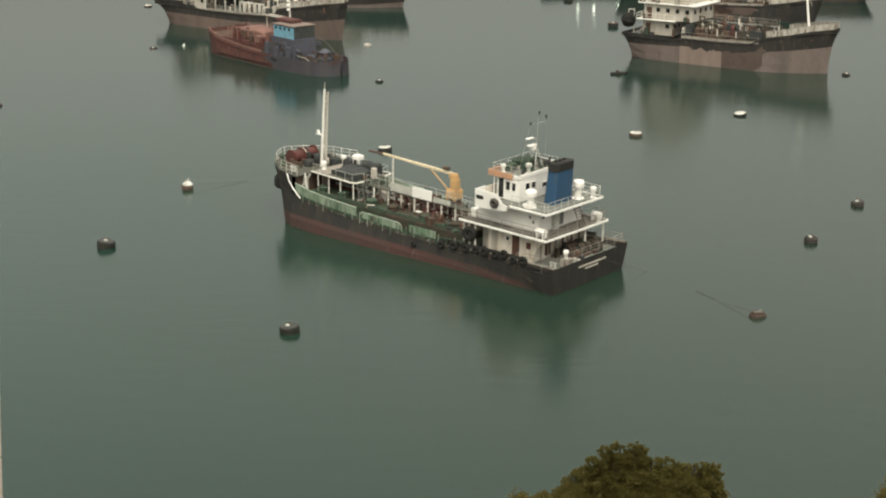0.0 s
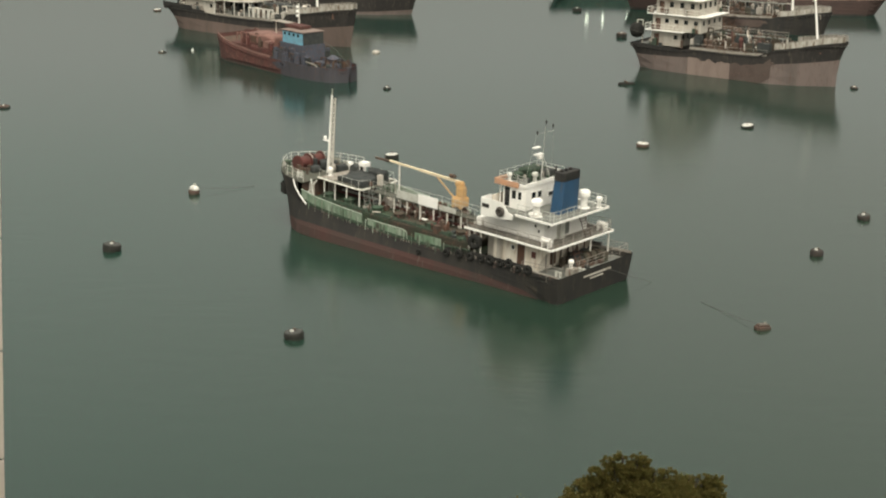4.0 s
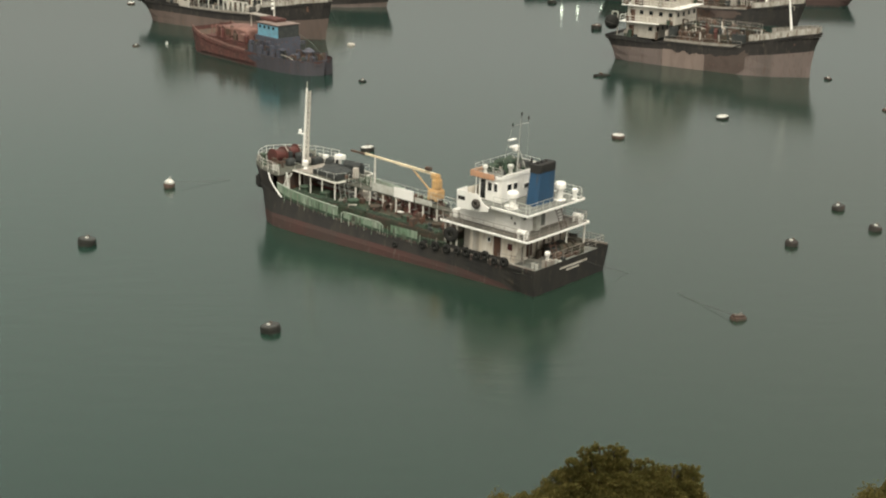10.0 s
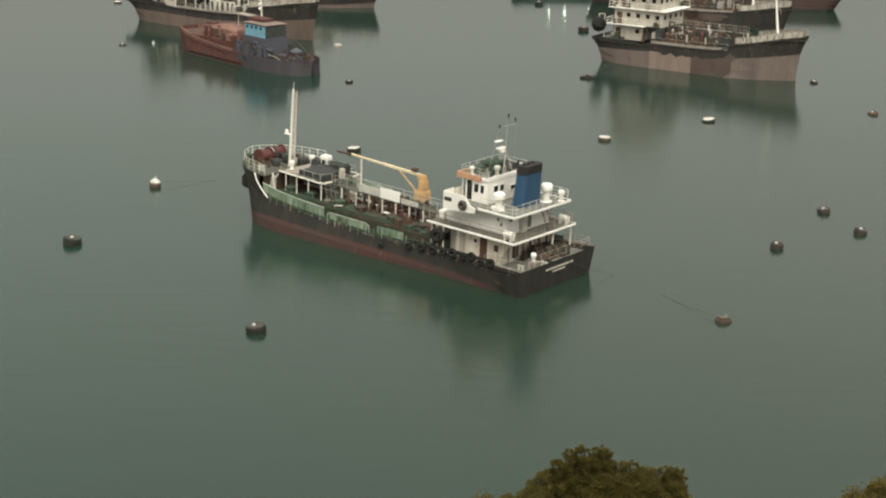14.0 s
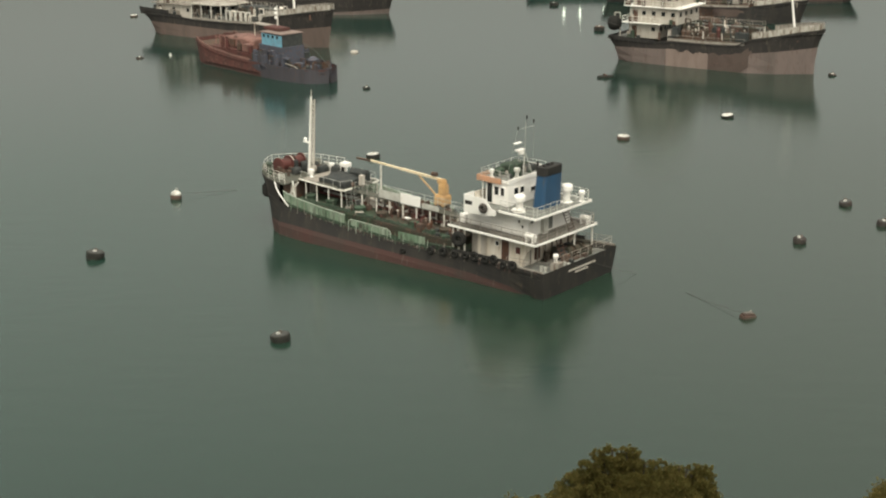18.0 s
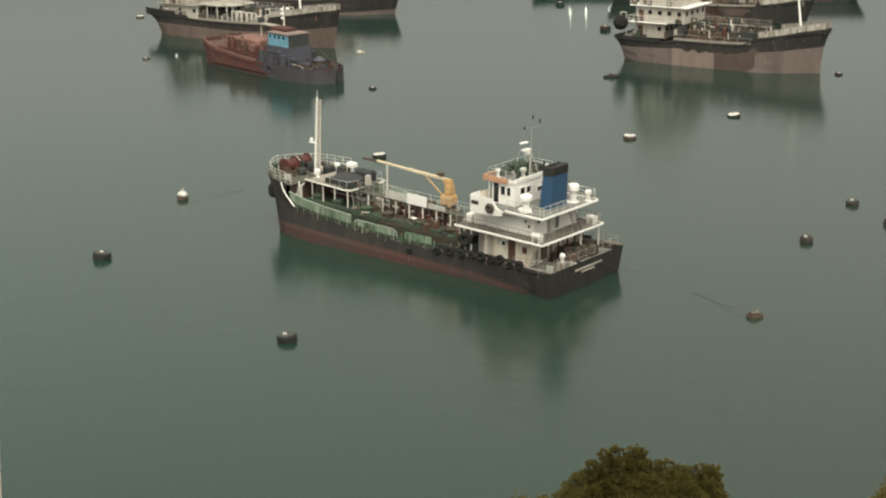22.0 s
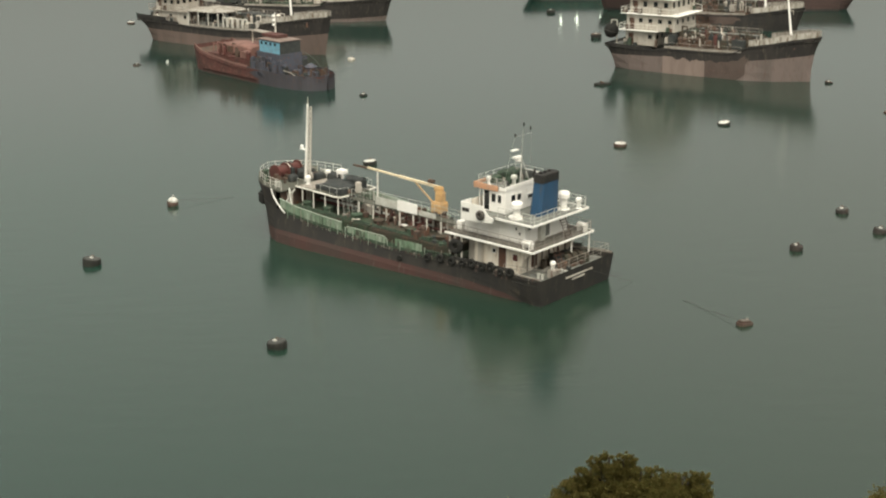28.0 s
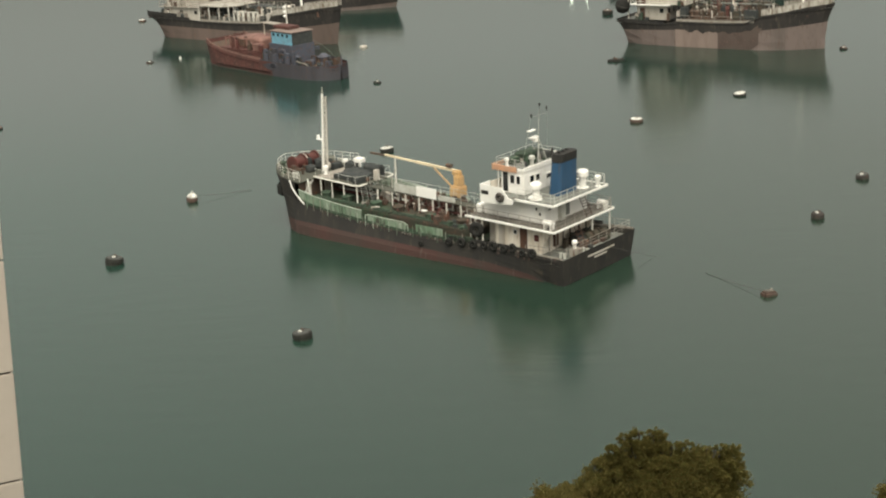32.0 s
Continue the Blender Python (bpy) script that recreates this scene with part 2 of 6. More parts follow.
# base colour greener to the west, browner to the east, in uneven patches
split = n.new("ShaderNodeSeparateXYZ")
l.new(tc.outputs["Object"], split.inputs[0])
drift = n.new("ShaderNodeMapRange")
drift.inputs["From Min"].default_value, drift.inputs["From Max"].default_value = -42.0, 42.0
drift.inputs["To Min"].default_value, drift.inputs["To Max"].default_value = 0.0, 0.55
l.new(split.outputs["X"], drift.inputs["Value"])
mixed = n.new("ShaderNodeMath")
mixed.operation = "MULTIPLY_ADD"
mixed.inputs[1].default_value = 0.5
l.new(patch.outputs["Fac"], mixed.inputs[0])
l.new(drift.outputs[0], mixed.inputs[2])
l.new(mixed.outputs[0], ramp.inputs[0])
# calm, glassy water among the anchored ships, ruffled inshore; far base darkened to deepen reflections
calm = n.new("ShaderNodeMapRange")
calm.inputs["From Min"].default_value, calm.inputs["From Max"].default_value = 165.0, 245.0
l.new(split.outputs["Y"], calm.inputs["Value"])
far_dark = n.new("ShaderNodeMixRGB")
far_dark.inputs[2].default_value = (0.008, 0.027, 0.021, 1)
l.new(calm.outputs[0], far_dark.inputs[0])
l.new(ramp.outputs[0], far_dark.inputs[1])
l.new(far_dark.outputs[0], b.inputs["Base Color"])
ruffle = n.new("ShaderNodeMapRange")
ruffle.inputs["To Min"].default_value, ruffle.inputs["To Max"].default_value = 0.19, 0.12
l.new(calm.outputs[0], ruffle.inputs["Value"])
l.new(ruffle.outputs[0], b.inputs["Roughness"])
b.inputs["IOR"].default_value = 1.66
heights = []
for sc, stretch, dist in ((0.55, 2.2, 0.022), (2.4, 1.6, 0.008)):
    mp = n.new("ShaderNodeMapping")
    mp.inputs["Scale"].default_value = (1 / stretch, 1, 1)
    mp.inputs["Rotation"].default_value = (0, 0, 0.2)
    l.new(tc.outputs["Object"], mp.inputs["Vector"])
    w = n.new("ShaderNodeTexNoise")
    w.inputs["Scale"].default_value, w.inputs["Detail"].default_value = sc, 3
    l.new(mp.outputs[0], w.inputs["Vector"])
    bp = n.new("ShaderNodeBump")
    bp.inputs["Strength"].default_value, bp.inputs["Distance"].default_value = 1.0, dist
    l.new(w.outputs["Fac"], bp.inputs["Height"])
    if heights:
        l.new(heights[-1].outputs[0], bp.inputs["Normal"])
    heights.append(bp)
l.new(heights[-1].outputs[0], b.inputs["Normal"])


# ---- building helpers ----
def mesh_of(bm, material, smooth=False):
    me = bpy.data.meshes.new("mesh")
    bm.normal_update()
    bm.to_mesh(me)
    bm.free()
    for mat in (material if isinstance(material, (list, tuple)) else [material]):
        me.materials.append(mat)
    if smooth:
        for p in me.polygons:
            p.use_smooth = True
    return me


def part(name, bm, material, parent, label="", smooth=False):
    ob = new(name, bm if isinstance(bm, bpy.types.Mesh) else mesh_of(bm, material, smooth))
    ob.parent = parent
    if label:
        ob["label"] = label
    return ob


def thing(name, m, label, category, group=""):
    ob = new(name)
    ob.empty_display_size = 0.5
    ob.matrix_basis = m
    return tagged(ob, label, category, group)


def box(bm, x0, x1, y0, y1, z0, z1, bevel=0.0, mat=0):
    vs = [bm.verts.new((x, y, z)) for z in (z0, z1) for x, y in ((x0, y0), (x1, y0), (x1, y1), (x0, y1))]
    fs = [bm.faces.new([vs[i] for i in f]) for f in ((3, 2, 1, 0), (4, 5, 6, 7), (0, 1, 5, 4), (1, 2, 6, 5), (2, 3, 7, 6), (3, 0, 4, 7))]
    for f in fs:
        f.material_index = mat
    if bevel:
        es = list({e for f in fs for e in f.edges})
        bmesh.ops.bevel(bm, geom=es, offset=bevel, segments=2, affect="EDGES")
    return bm


def nb():
    return bmesh.new()


def bx(*a, **k):
    return box(nb(), *a, **k)


def cyl(bm, p0, p1, r0, r1=None, seg=10, caps=True):
    r1 = r0 if r1 is None else r1
    p0, p1 = Vector(p0), Vector(p1)
    d = (p1 - p0).normalized()
    a = d.orthogonal().normalized()
    c = d.cross(a)
    rings = []
    for p, r in ((p0, r0), (p1, r1)):
        rings.append([bm.verts.new(p + (a * math.cos(t) + c * math.sin(t)) * r) for t in (2 * math.pi * i / seg for i in range(seg))])
    for i in range(seg):
        j = (i + 1) % seg
        bm.faces.new((rings[0][i], rings[0][j], rings[1][j], rings[1][i]))
    if caps:
        bm.faces.new(rings[0][::-1])
        bm.faces.new(rings[1])
    return bm


def tube(bm, pts, r, seg=6):
    for p, q in zip(pts, pts[1:]):
        cyl(bm, p, q, r, seg=seg)
    return bm


def lathe(bm, profile, seg=16, at=(0, 0, 0)):
    """Rings of (radius, z), closed at both ends."""
    rings = [[bm.verts.new((at[0] + r * math.cos(2 * math.pi * i / seg), at[1] + r * math.sin(2 * math.pi * i / seg), at[2] + z)) for i in range(seg)] for r, z in profile]
    for a, b_ in zip(rings, rings[1:]):
        for i in range(seg):
            j = (i + 1) % seg
            bm.faces.new((a[i], a[j], b_[j], b_[i]))
    bm.faces.new(rings[0][::-1])
    bm.faces.new(rings[-1])
    return bm


def torus(bm, centre, axis, R, r, seg=18, ring=8):
    axis = Vector(axis).normalized()
    a = axis.orthogonal().normalized()
    c = axis.cross(a)
    grid = []
    for i in range(seg):
        t = 2 * math.pi * i / seg
        d = a * math.cos(t) + c * math.sin(t)
        grid.append([bm.verts.new(Vector(centre) + d * (R + r * math.cos(s)) + axis * r * math.sin(s)) for s in (2 * math.pi * k / ring for k in range(ring))])
    for i in range(seg):
        for k in range(ring):
            bm.faces.new((grid[i][k], grid[(i + 1) % seg][k], grid[(i + 1) % seg][(k + 1) % ring], grid[i][(k + 1) % ring]))
    return bm


def prism(bm, poly, z0, z1):
    lo = [bm.verts.new((x, y, z0)) for x, y in poly]
    hi = [bm.verts.new((x, y, z1)) for x, y in poly]
    bm.faces.new(lo[::-1])
    bm.faces.new(hi)
    for i in range(len(poly)):
        j = (i + 1) % len(poly)
        bm.faces.new((lo[i], lo[j], hi[j], hi[i]))
    bmesh.ops.recalc_face_normals(bm, faces=bm.faces)
    return bm


POSTS = {}


def rail(parent, pts, height, material, spacing=1.5, bars=3, r=0.019, name="handrail"):
    """A ship's rail along pts (feet of the rail): the top bar, with each lower bar and stanchion under it."""
    rail_ob = part(name, tube(nb(), [Vector(p) + Vector((0, 0, height)) for p in pts], r * 1.2, 6), material, parent)
    for k in range(bars - 1):
        part("lower_bar", tube(nb(), [Vector(p) + Vector((0, 0, height * (k + 1) / bars)) for p in pts], r * 0.8, 6), material, rail_ob)
    key = (round(height, 2), material.name, r)
    if key not in POSTS:
        POSTS[key] = mesh_of(cyl(nb(), (0, 0, 0), (0, 0, height), r * 1.25, seg=6), material)
    for p, q in zip(pts, pts[1:]):
        p, q = Vector(p), Vector(q)
        k = max(1, round((q - p).length / spacing))
        for i in range(k + (1 if q == Vector(pts[-1]) else 0)):
            part("stanchion", POSTS[key], None, rail_ob).location = p.lerp(q, i / k)
    return rail_ob


def interp(rows, x):
    for a, b_ in zip(rows, rows[1:]):
        if x <= b_[0]:
            f = (x - a[0]) / (b_[0] - a[0]) if b_[0] != a[0] else 0
            f = max(0, min(1, f))
            return [p + (q - p) * f for p, q in zip(a, b_)]
    return list(rows[-1])


def hull(parent, stations, paint, mats, label="", keel=-1.0, counter=1.2, flare=1.2):
    """stations: (u at deck, half beam at deck, u at keel, half beam at waterline, deck height), stern first. paint: (u, height of
    the line between bottom paint and topsides). mats: topsides, bottom paint. counter, flare: how hollow the stern and bow overhangs curve."""
    bm = nb()
    rows = []
    for ud, hd, uk, hw, zd in stations:
        zp = interp(paint, ud)[1]
        levels = [keel, min(0.0, keel * 0.4), zp * 0.4, zp, zp + (zd - zp) * 0.3, zp + (zd - zp) * 0.55, zp + (zd - zp) * 0.8, zd]
        side = []
        for z in levels:
            f = max(0.0, min(1.0, (z - keel) / (zd - keel)))
            g = max(0.0, z) / zd
            side.append((uk + (ud - uk) * f ** (counter if ud < 3 else flare), hw + (hd - hw) * g ** 0.75 if z > 0 else hw * (0.9 if z == keel else 1), z))
        rows.append(side)
    grids = []
    for sgn in (1, -1):
        grids.append([[bm.verts.new((u, sgn * h, z)) for u, h, z in side] for side in rows])
    for sgn, g in zip((1, -1), grids):
        for i in range(len(g) - 1):
            for k in range(len(g[0]) - 1):
                q = (g[i][k], g[i][k + 1], g[i + 1][k + 1], g[i + 1][k])
                f = bm.faces.new(q if sgn > 0 else q[::-1])
                f.material_index = 0 if k >= 3 else 1
    for end, flip in ((0, False), (-1, True)):
        for k in range(len(rows[0]) - 1):
            q = (grids[0][end][k], grids[1][end][k], grids[1][end][k + 1], grids[0][end][k + 1])
            f = bm.faces.new(q[::-1] if flip else q)
            f.material_index = 0 if k >= 3 else 1
    bmesh.ops.remove_doubles(bm, verts=bm.verts, dist=0.004)
    bmesh.ops.recalc_face_normals(bm, faces=bm.faces)
    return part("hull", bm, mats, parent, label)


def deck_sheet(parent, stations, drop, material, u0=-99, u1=99, inset=0.06, name="deck"):
    """A deck between the two sides of a hull, drop below its edge, 8 cm thick."""
    bm = nb()
    us = sorted({u for u in [s[0] for s in stations] if u0 <= u <= u1} | {max(u0, stations[0][0] + 0.05), min(u1, stations[-1][0] - 0.1)})
    rows = []
    for u in us:
        s = interp(stations, u)
        h = max(0.03, s[1] - inset)
        rows.append([bm.verts.new((u, y, s[4] - drop + dz)) for dz in (0, -0.08) for y in (h, -h)])
    for a, c in zip(rows, rows[1:]):
        bm.faces.new((a[0], a[1], c[1], c[0]))
        bm.faces.new((a[2], c[2], c[3], a[3]))
    bmesh.ops.recalc_face_normals(bm, faces=bm.faces)
    return part(name, bm, material, parent)


def side_strip(parent, stations, u0, u1, z0, z1, thick, material, name="bulwark", sides=(1, -1), step=1.0, label=""):
    """A plate that stands on the deck edge from u0 to u1, z0 to z1 above that edge."""
    made = []
    for sgn in sides:
        bm = nb()
        k = max(2, int((u1 - u0) / step) + 1)
        prev = None
        for i in range(k):
            u = u0 + (u1 - u0) * i / (k - 1)
            s = interp(stations, u)
            h = max(0.02, s[1] - 0.02)
            ring = [bm.verts.new((u, sgn * (h - d), s[4] + z)) for d, z in ((0, z0), (0, z1), (thick, z1), (thick, z0))]
            if prev:
                for a in range(4):
                    bm.faces.new((prev[a], prev[(a + 1) % 4], ring[(a + 1) % 4], ring[a]))
            else:
                bm.faces.new(ring)
            prev = ring
        bm.faces.new(prev[::-1])
        bmesh.ops.recalc_face_normals(bm, faces=bm.faces)
        made.append(part(name, bm, material, parent, label))
    return made


def window(parent, at, axis, w, h, frame_mat, name="window"):
    """A framed pane on a wall at at; axis: 'x+', 'x-', 'y+', 'y-', the way the wall faces."""
    s = 1 if axis[1] == "+" else -1
    x, y, z = at

    def slab(a0, a1, z0, z1, d0, d1):
        if axis[0] == "x":
            return (x + min(s * d0, s * d1), x + max(s * d0, s * d1), y + a0, y + a1, z + z0, z + z1)
        return (x + a0, x + a1, y + min(s * d0, s * d1), y + max(s * d0, s * d1), z + z0, z + z1)
    bm = nb()
    e = 0.06
    for q in ((-w / 2 - e, w / 2 + e, h / 2, h / 2 + e), (-w / 2 - e, w / 2 + e, -h / 2 - e, -h / 2), (-w / 2 - e, -w / 2, -h / 2, h / 2), (w / 2, w / 2 + e, -h / 2, h / 2)):
        box(bm, *slab(*q, -0.02, 0.05))
    fr = part(name, bm, frame_mat, parent)
    return fr, slab(-w / 2, w / 2, -h / 2, h / 2, -0.02, 0.02)


def glazed(parent, at, axis, w, h, frame_mat):
    """Window as a part of a wall, with its pane merged into the frame's mesh as a second material."""
    fr, q = window(parent, at, axis, w, h, frame_mat)
    bm = nb()
    bm.from_mesh(fr.data)
    box(bm, *q, mat=1)
    bm.to_mesh(fr.data)
    bm.free()
    fr.data.materials.append(glass)
    return fr


def mushroom_vent(parent, at, h, r, material=None, name="vent"):
    bm = lathe(nb(), [(r * 1.1, 0), (r * 0.62, 0.08), (r * 0.6, h * 0.62), (r * 1.0, h * 0.66), (r, h * 0.9), (r * 0.8, h), (0.02, h * 1.01)], 14, at)
    return part(name, bm, material or white, parent, smooth=False)


def stairs(bm, p0, p1, width_dir, w=0.7, n_=8):
    p0, p1, d = Vector(p0), Vector(p1), Vector(width_dir).normalized() * w / 2
    for s in (-1, 1):
        cyl(bm, p0 + d * s, p1 + d * s, 0.04, seg=4)
    for i in range(1, n_):
        q = p0.lerp(p1, i / n_)
        a, c = q - d, q + d
        cyl(bm, a, c, 0.035, seg=4)
    return bm


# ---- water ----
bm = nb()
R = 4200
grid = [[bm.verts.new((x, y, 0)) for x in (-R, -400, 0, 400, R)] for y in (-R, 70, 400, 900, R)]
for a, c in zip(grid, grid[1:]):
    for i in range(4):
        bm.faces.new((a[i], a[i + 1], c[i + 1], c[i]))
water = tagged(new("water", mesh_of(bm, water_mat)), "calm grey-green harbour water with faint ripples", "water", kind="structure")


# ---- the moored tanker: down by the stern, so bow-up by one and a half degrees ----
SLIM = 0.937
GROW = 1.010
TANK = pose(10.734 * GROW, 126.821 * GROW, 42 - 41.75 * GROW, 0, -1.5, 139.245) @ Matrix.Scale(GROW, 4)


pale_rail = surface("pale_green_rail", (0.36, 0.42, 0.35), (0.22, 0.26, 0.2), RUST, 0.6, scale=1.5, amount=0.4)


def tanker():
    ship = thing("tanker_ship", TANK @ Matrix.Diagonal((SLIM, 1, 1, 1)),
                 "small moored oil tanker, black and red hull, white deckhouse aft", "ship")
    st = [(-1.25, 5.4, -0.75, 5.05, 2.66), (0.6, 5.3, 0.6, 4.8, 2.6), (3, 5.05, 3, 4.9, 2.47), (8, 4.75, 8, 4.85, 2.25), (13, 4.7, 13, 4.95, 1.9),
          (19, 4.7, 19, 5.1, 1.76), (25, 4.7, 25, 5.2, 1.92), (29, 4.7, 28.9, 5.2, 2.1), (31.5, 4.6, 31.3, 5.1, 2.3), (34, 4.3, 33.6, 4.8, 2.6),
          (36.4, 3.75, 35.2, 3.9, 3.0), (37.6, 2.95, 36.0, 2.9, 3.3), (38.45, 1.95, 36.5, 1.85, 3.6), (38.95, 1.0, 36.8, 0.85, 3.8), (39.2, 0.06, 37.0, 0.04, 3.9)]
    paint = [(-2, -0.6), (1, 0.0), (3.5, 0.72), (6, 0.78), (15, 0.74), (25, 0.72), (31, 0.74), (34, 0.6), (36.4, 0.5), (42, 0.4)]
    hull(ship, st, paint, [hull_black, hull_red], "black topsides over dull red bottom paint", keel=-2.6)
    deck_sheet(ship, st, 0.55, deck_grey, u0=-1.0, u1=9.6, name="aft_deck")
    deck_sheet(ship, st, 0.1, deck_green, u0=9.6, u1=33.4, name="main_deck")
    # rubbing strake along each side
    side_strip(ship, st, -0.6, 39.0, -0.3, -0.16, -0.07, hull_black, name="rubbing_strake", step=1.3)
    # raised cargo trunk
    trunk = part("cargo_trunk", bx(21.9, 33.2, -3.4, 3.4, 1.5, 2.72, bevel=0.08), deck_green, ship, "green trunk deck with rusty patches")
    part("aft_trunk", bx(11.2, 21.88, -3.4, 3.4, 1.5, 2.71, bevel=0.08), deck_brown, ship, "dark rust-brown trunk deck with old green paint")
    for u in (13.2, 17.4, 21.6, 24.6, 28.6, 31.6):
        for v in (-2.0, 2.2):
            hb = lathe(nb(), [(0.52, 0), (0.52, 0.4), (0.6, 0.42), (0.6, 0.52), (0.3, 0.6)], 12, (u, v, 2.72))
            part("hatch", hb, deck_brown if u < 24 else under_green, trunk)
    # pipes along and across the trunk
    for i, (v, z, r, m) in enumerate(((2.75, 2.82, 0.08, under_green), (3.1, 2.8, 0.07, under_green), (0.2, 2.9, 0.13, dark_red), (-0.4, 2.9, 0.13, grey_pipe), (-1.0, 2.88, 0.11, deck_rust), (-2.8, 2.86, 0.1, deck_rust))):
        part("cargo_pipe", tube(nb(), [(10.8, v, z), (32.4, v, z)], r, 8), m, ship)
    for u, zz in ((17.2, 3.2), (18.1, 3.35), (19.4, 3.15), (20.2, 3.4), (21.3, 3.2)):
        bm = tube(nb(), [(u, -3.0, 2.75), (u, -3.0, zz), (u, 1.2, zz), (u, 1.4, 2.75)], 0.12, 8)
        cyl(bm, (u, 0.95, zz), (u, 1.1, zz), 0.24, seg=10)
        mf = part("manifold_pipe", bm, dark_red if u < 19 else deck_rust, ship)
        vb = lathe(nb(), [(0.16, 0), (0.2, 0.1), (0.08, 0.2), (0.06, 0.5)], 8, (u, 0.6, 3.3))
        torus(vb, (u, 0.6, 3.82), (0, 0, 1), 0.2, 0.03, 10, 5)
        part("valve", vb, dark_red, mf)
    # small clutter on the trunk
    rnd = random.Random(4)
    for i in range(60):
        u = rnd.uniform(11.4, 26.5)
        v = rnd.uniform(1.3, 3.2) if u < 17.5 and i % 3 else rnd.uniform(-3.2, 0.6)
        w, d, h = rnd.uniform(0.2, 0.7), rnd.uniform(0.2, 0.6), rnd.uniform(0.25, 0.9)
        bm = bx(u - w / 2, u + w / 2, v - d / 2, v + d / 2, 2.62, 2.62 + h, bevel=0.04) if i % 2 else lathe(nb(), [(d * 0.5, 0), (d * 0.5, h * 0.8), (d * 0.25, h)], 10, (u, v, 2.62))
        part("deck_fitting", bm, rnd.choice([deck_rust, buoy_brown, door_brown, tarp, under_green]), ship)
    # valves, stems and short pipes standing about the trunk deck
    for i in range(90):
        u, v = rnd.uniform(10.8, 26.8), rnd.uniform(-3.2, 3.2)
        h, r = rnd.uniform(0.2, 0.75), rnd.uniform(0.03, 0.07)
        bm = cyl(nb(), (u, v, 2.7), (u, v, 2.72 + h), r, seg=6)
        if i % 3 == 0:
            torus(bm, (u, v, 2.72 + h), (0, 0, 1), 0.14, 0.025, 9, 4)
        elif i % 3 == 1:
            cyl(bm, (u, v, 2.72 + h * 0.8), (u + rnd.uniform(-0.7, 0.7), v + rnd.uniform(-0.5, 0.5), 2.72 + h * 0.8), r, seg=6)
        part("valve_stem", bm, rnd.choice([dirty, grimy, deck_rust, dark_red, under_green, deck_rust]), ship)
    rs = random.Random(77)
    # green bulwark plates with gaps, each on stays
    for sgn in (1, -1):
        for u0, u1, h in ((24.2, 27.2, 1.06), (27.25, 30.4, 1.12), (30.45, 33.4, 1.1), (13.6, 17.0, 0.98), (18.3, 23.4, 0.86)):
            side_strip(ship, st, u0, u1, 0.3, h, 0.05, bulwark_green, sides=(sgn,), step=0.8, label="weathered green bulwark plate")
        for u0, u1, h in ((9.8, 13.5, 0.5), (13.55, 17.05, 0.29), (17.1, 18.25, 0.5), (18.3, 23.4, 0.29), (23.45, 24.15, 0.5), (24.2, 33.4, 0.29)):
            side_strip(ship, st, u0, u1, 0.08, h, 0.05, under_green, sides=(sgn,), step=0.8, name="low_bulwark", label="dull green low bulwark plate")
        for u0, u1 in ((18.0, 23.7),):
            v = sgn * (interp(st, u0)[1] - 0.04)
            z0 = interp(st, u0)[4]
            loop = [(u0, v, z0 + 0.15), (u0 + 0.1, v, z0 + 0.75), (u0 + 0.5, v, z0 + 0.95), (u1 - 0.3, v, z0 + 0.97), (u1, v, z0 + 0.75), (u1, v, z0 + 0.15)]
            part("hoop_rail", tube(nb(), loop, 0.045), pale_rail, ship, "pale green hooped pipe rail")
        us = [10 + i * 1.05 for i in range(23)]
        for u in us:
            s = interp(st, u)
            bm = nb()
            cyl(bm, (u, sgn * (s[1] - 0.12), s[4] + (0.9 if u > 24.2 else 0.45)), (u, sgn * (s[1] - 0.65), s[4] - 0.05), 0.045, seg=5)
            part("bulwark_stay", bm, under_green, ship)
            top = 1.0 if u > 24.2 else 0.8
            bm = cyl(nb(), (u, sgn * (s[1] + 0.03), s[4] + top), (u, sgn * (s[1] + 0.05), s[4] - rs.uniform(0.0, 0.45)), rs.uniform(0.018, 0.04), seg=5)
            part("outer_stay", bm, rs.choice([pale_rail, under_green, dirty, bulwark_green]), ship)
        pts = [(u, sgn * (interp(st, u)[1] - 0.02), interp(st, u)[4] + 1.14) for u in (24.2, 27.4, 30.8, 33.4)]
        part("bulwark_rail", tube(nb(), pts, 0.05), pale_rail, ship)
        pts = [(u, sgn * (interp(st, u)[1] - 0.02), interp(st, u)[4] + 0.55) for u in (9.8, 12, 13.5)]
        part("bulwark_rail", tube(nb(), pts, 0.045), under_green, ship)
    # pale runs of paint and rust below the bulwark and along the hull
    rr = random.Random(31)
    RUN = [mesh_of(bx(-w, w, -0.012, 0.012, -ln, 0.0), m) for w, ln, m in ((0.03, 0.5, dirty), (0.07, 0.4, hull_patch), (0.06, 0.55, under_green), (0.08, 0.45, hull_patch), (0.03, 0.35, dirty))]
    for i in range(70):
        u = rr.uniform(10, 33) if i < 52 else rr.uniform(-0.5, 10)
        s = interp(st, u)
        ob = part("paint_run", RUN[i % 5 if i < 52 else 3 + i % 2], None, ship)
        ob.location = (u, s[1] + (0.012 if i < 52 else 0.03), s[4] + (rr.uniform(0.0, 0.14) if i < 52 else rr.uniform(-0.05, 0.1)))
        ob.scale = (rr.uniform(0.6, 1.5), 1, rr.uniform(0.6, 1.4))
    # forecastle
    fo = []
    for ud, hd, _, _, zd in st[9:]:
        fo.append((ud, hd, zd))
    bm = nb()
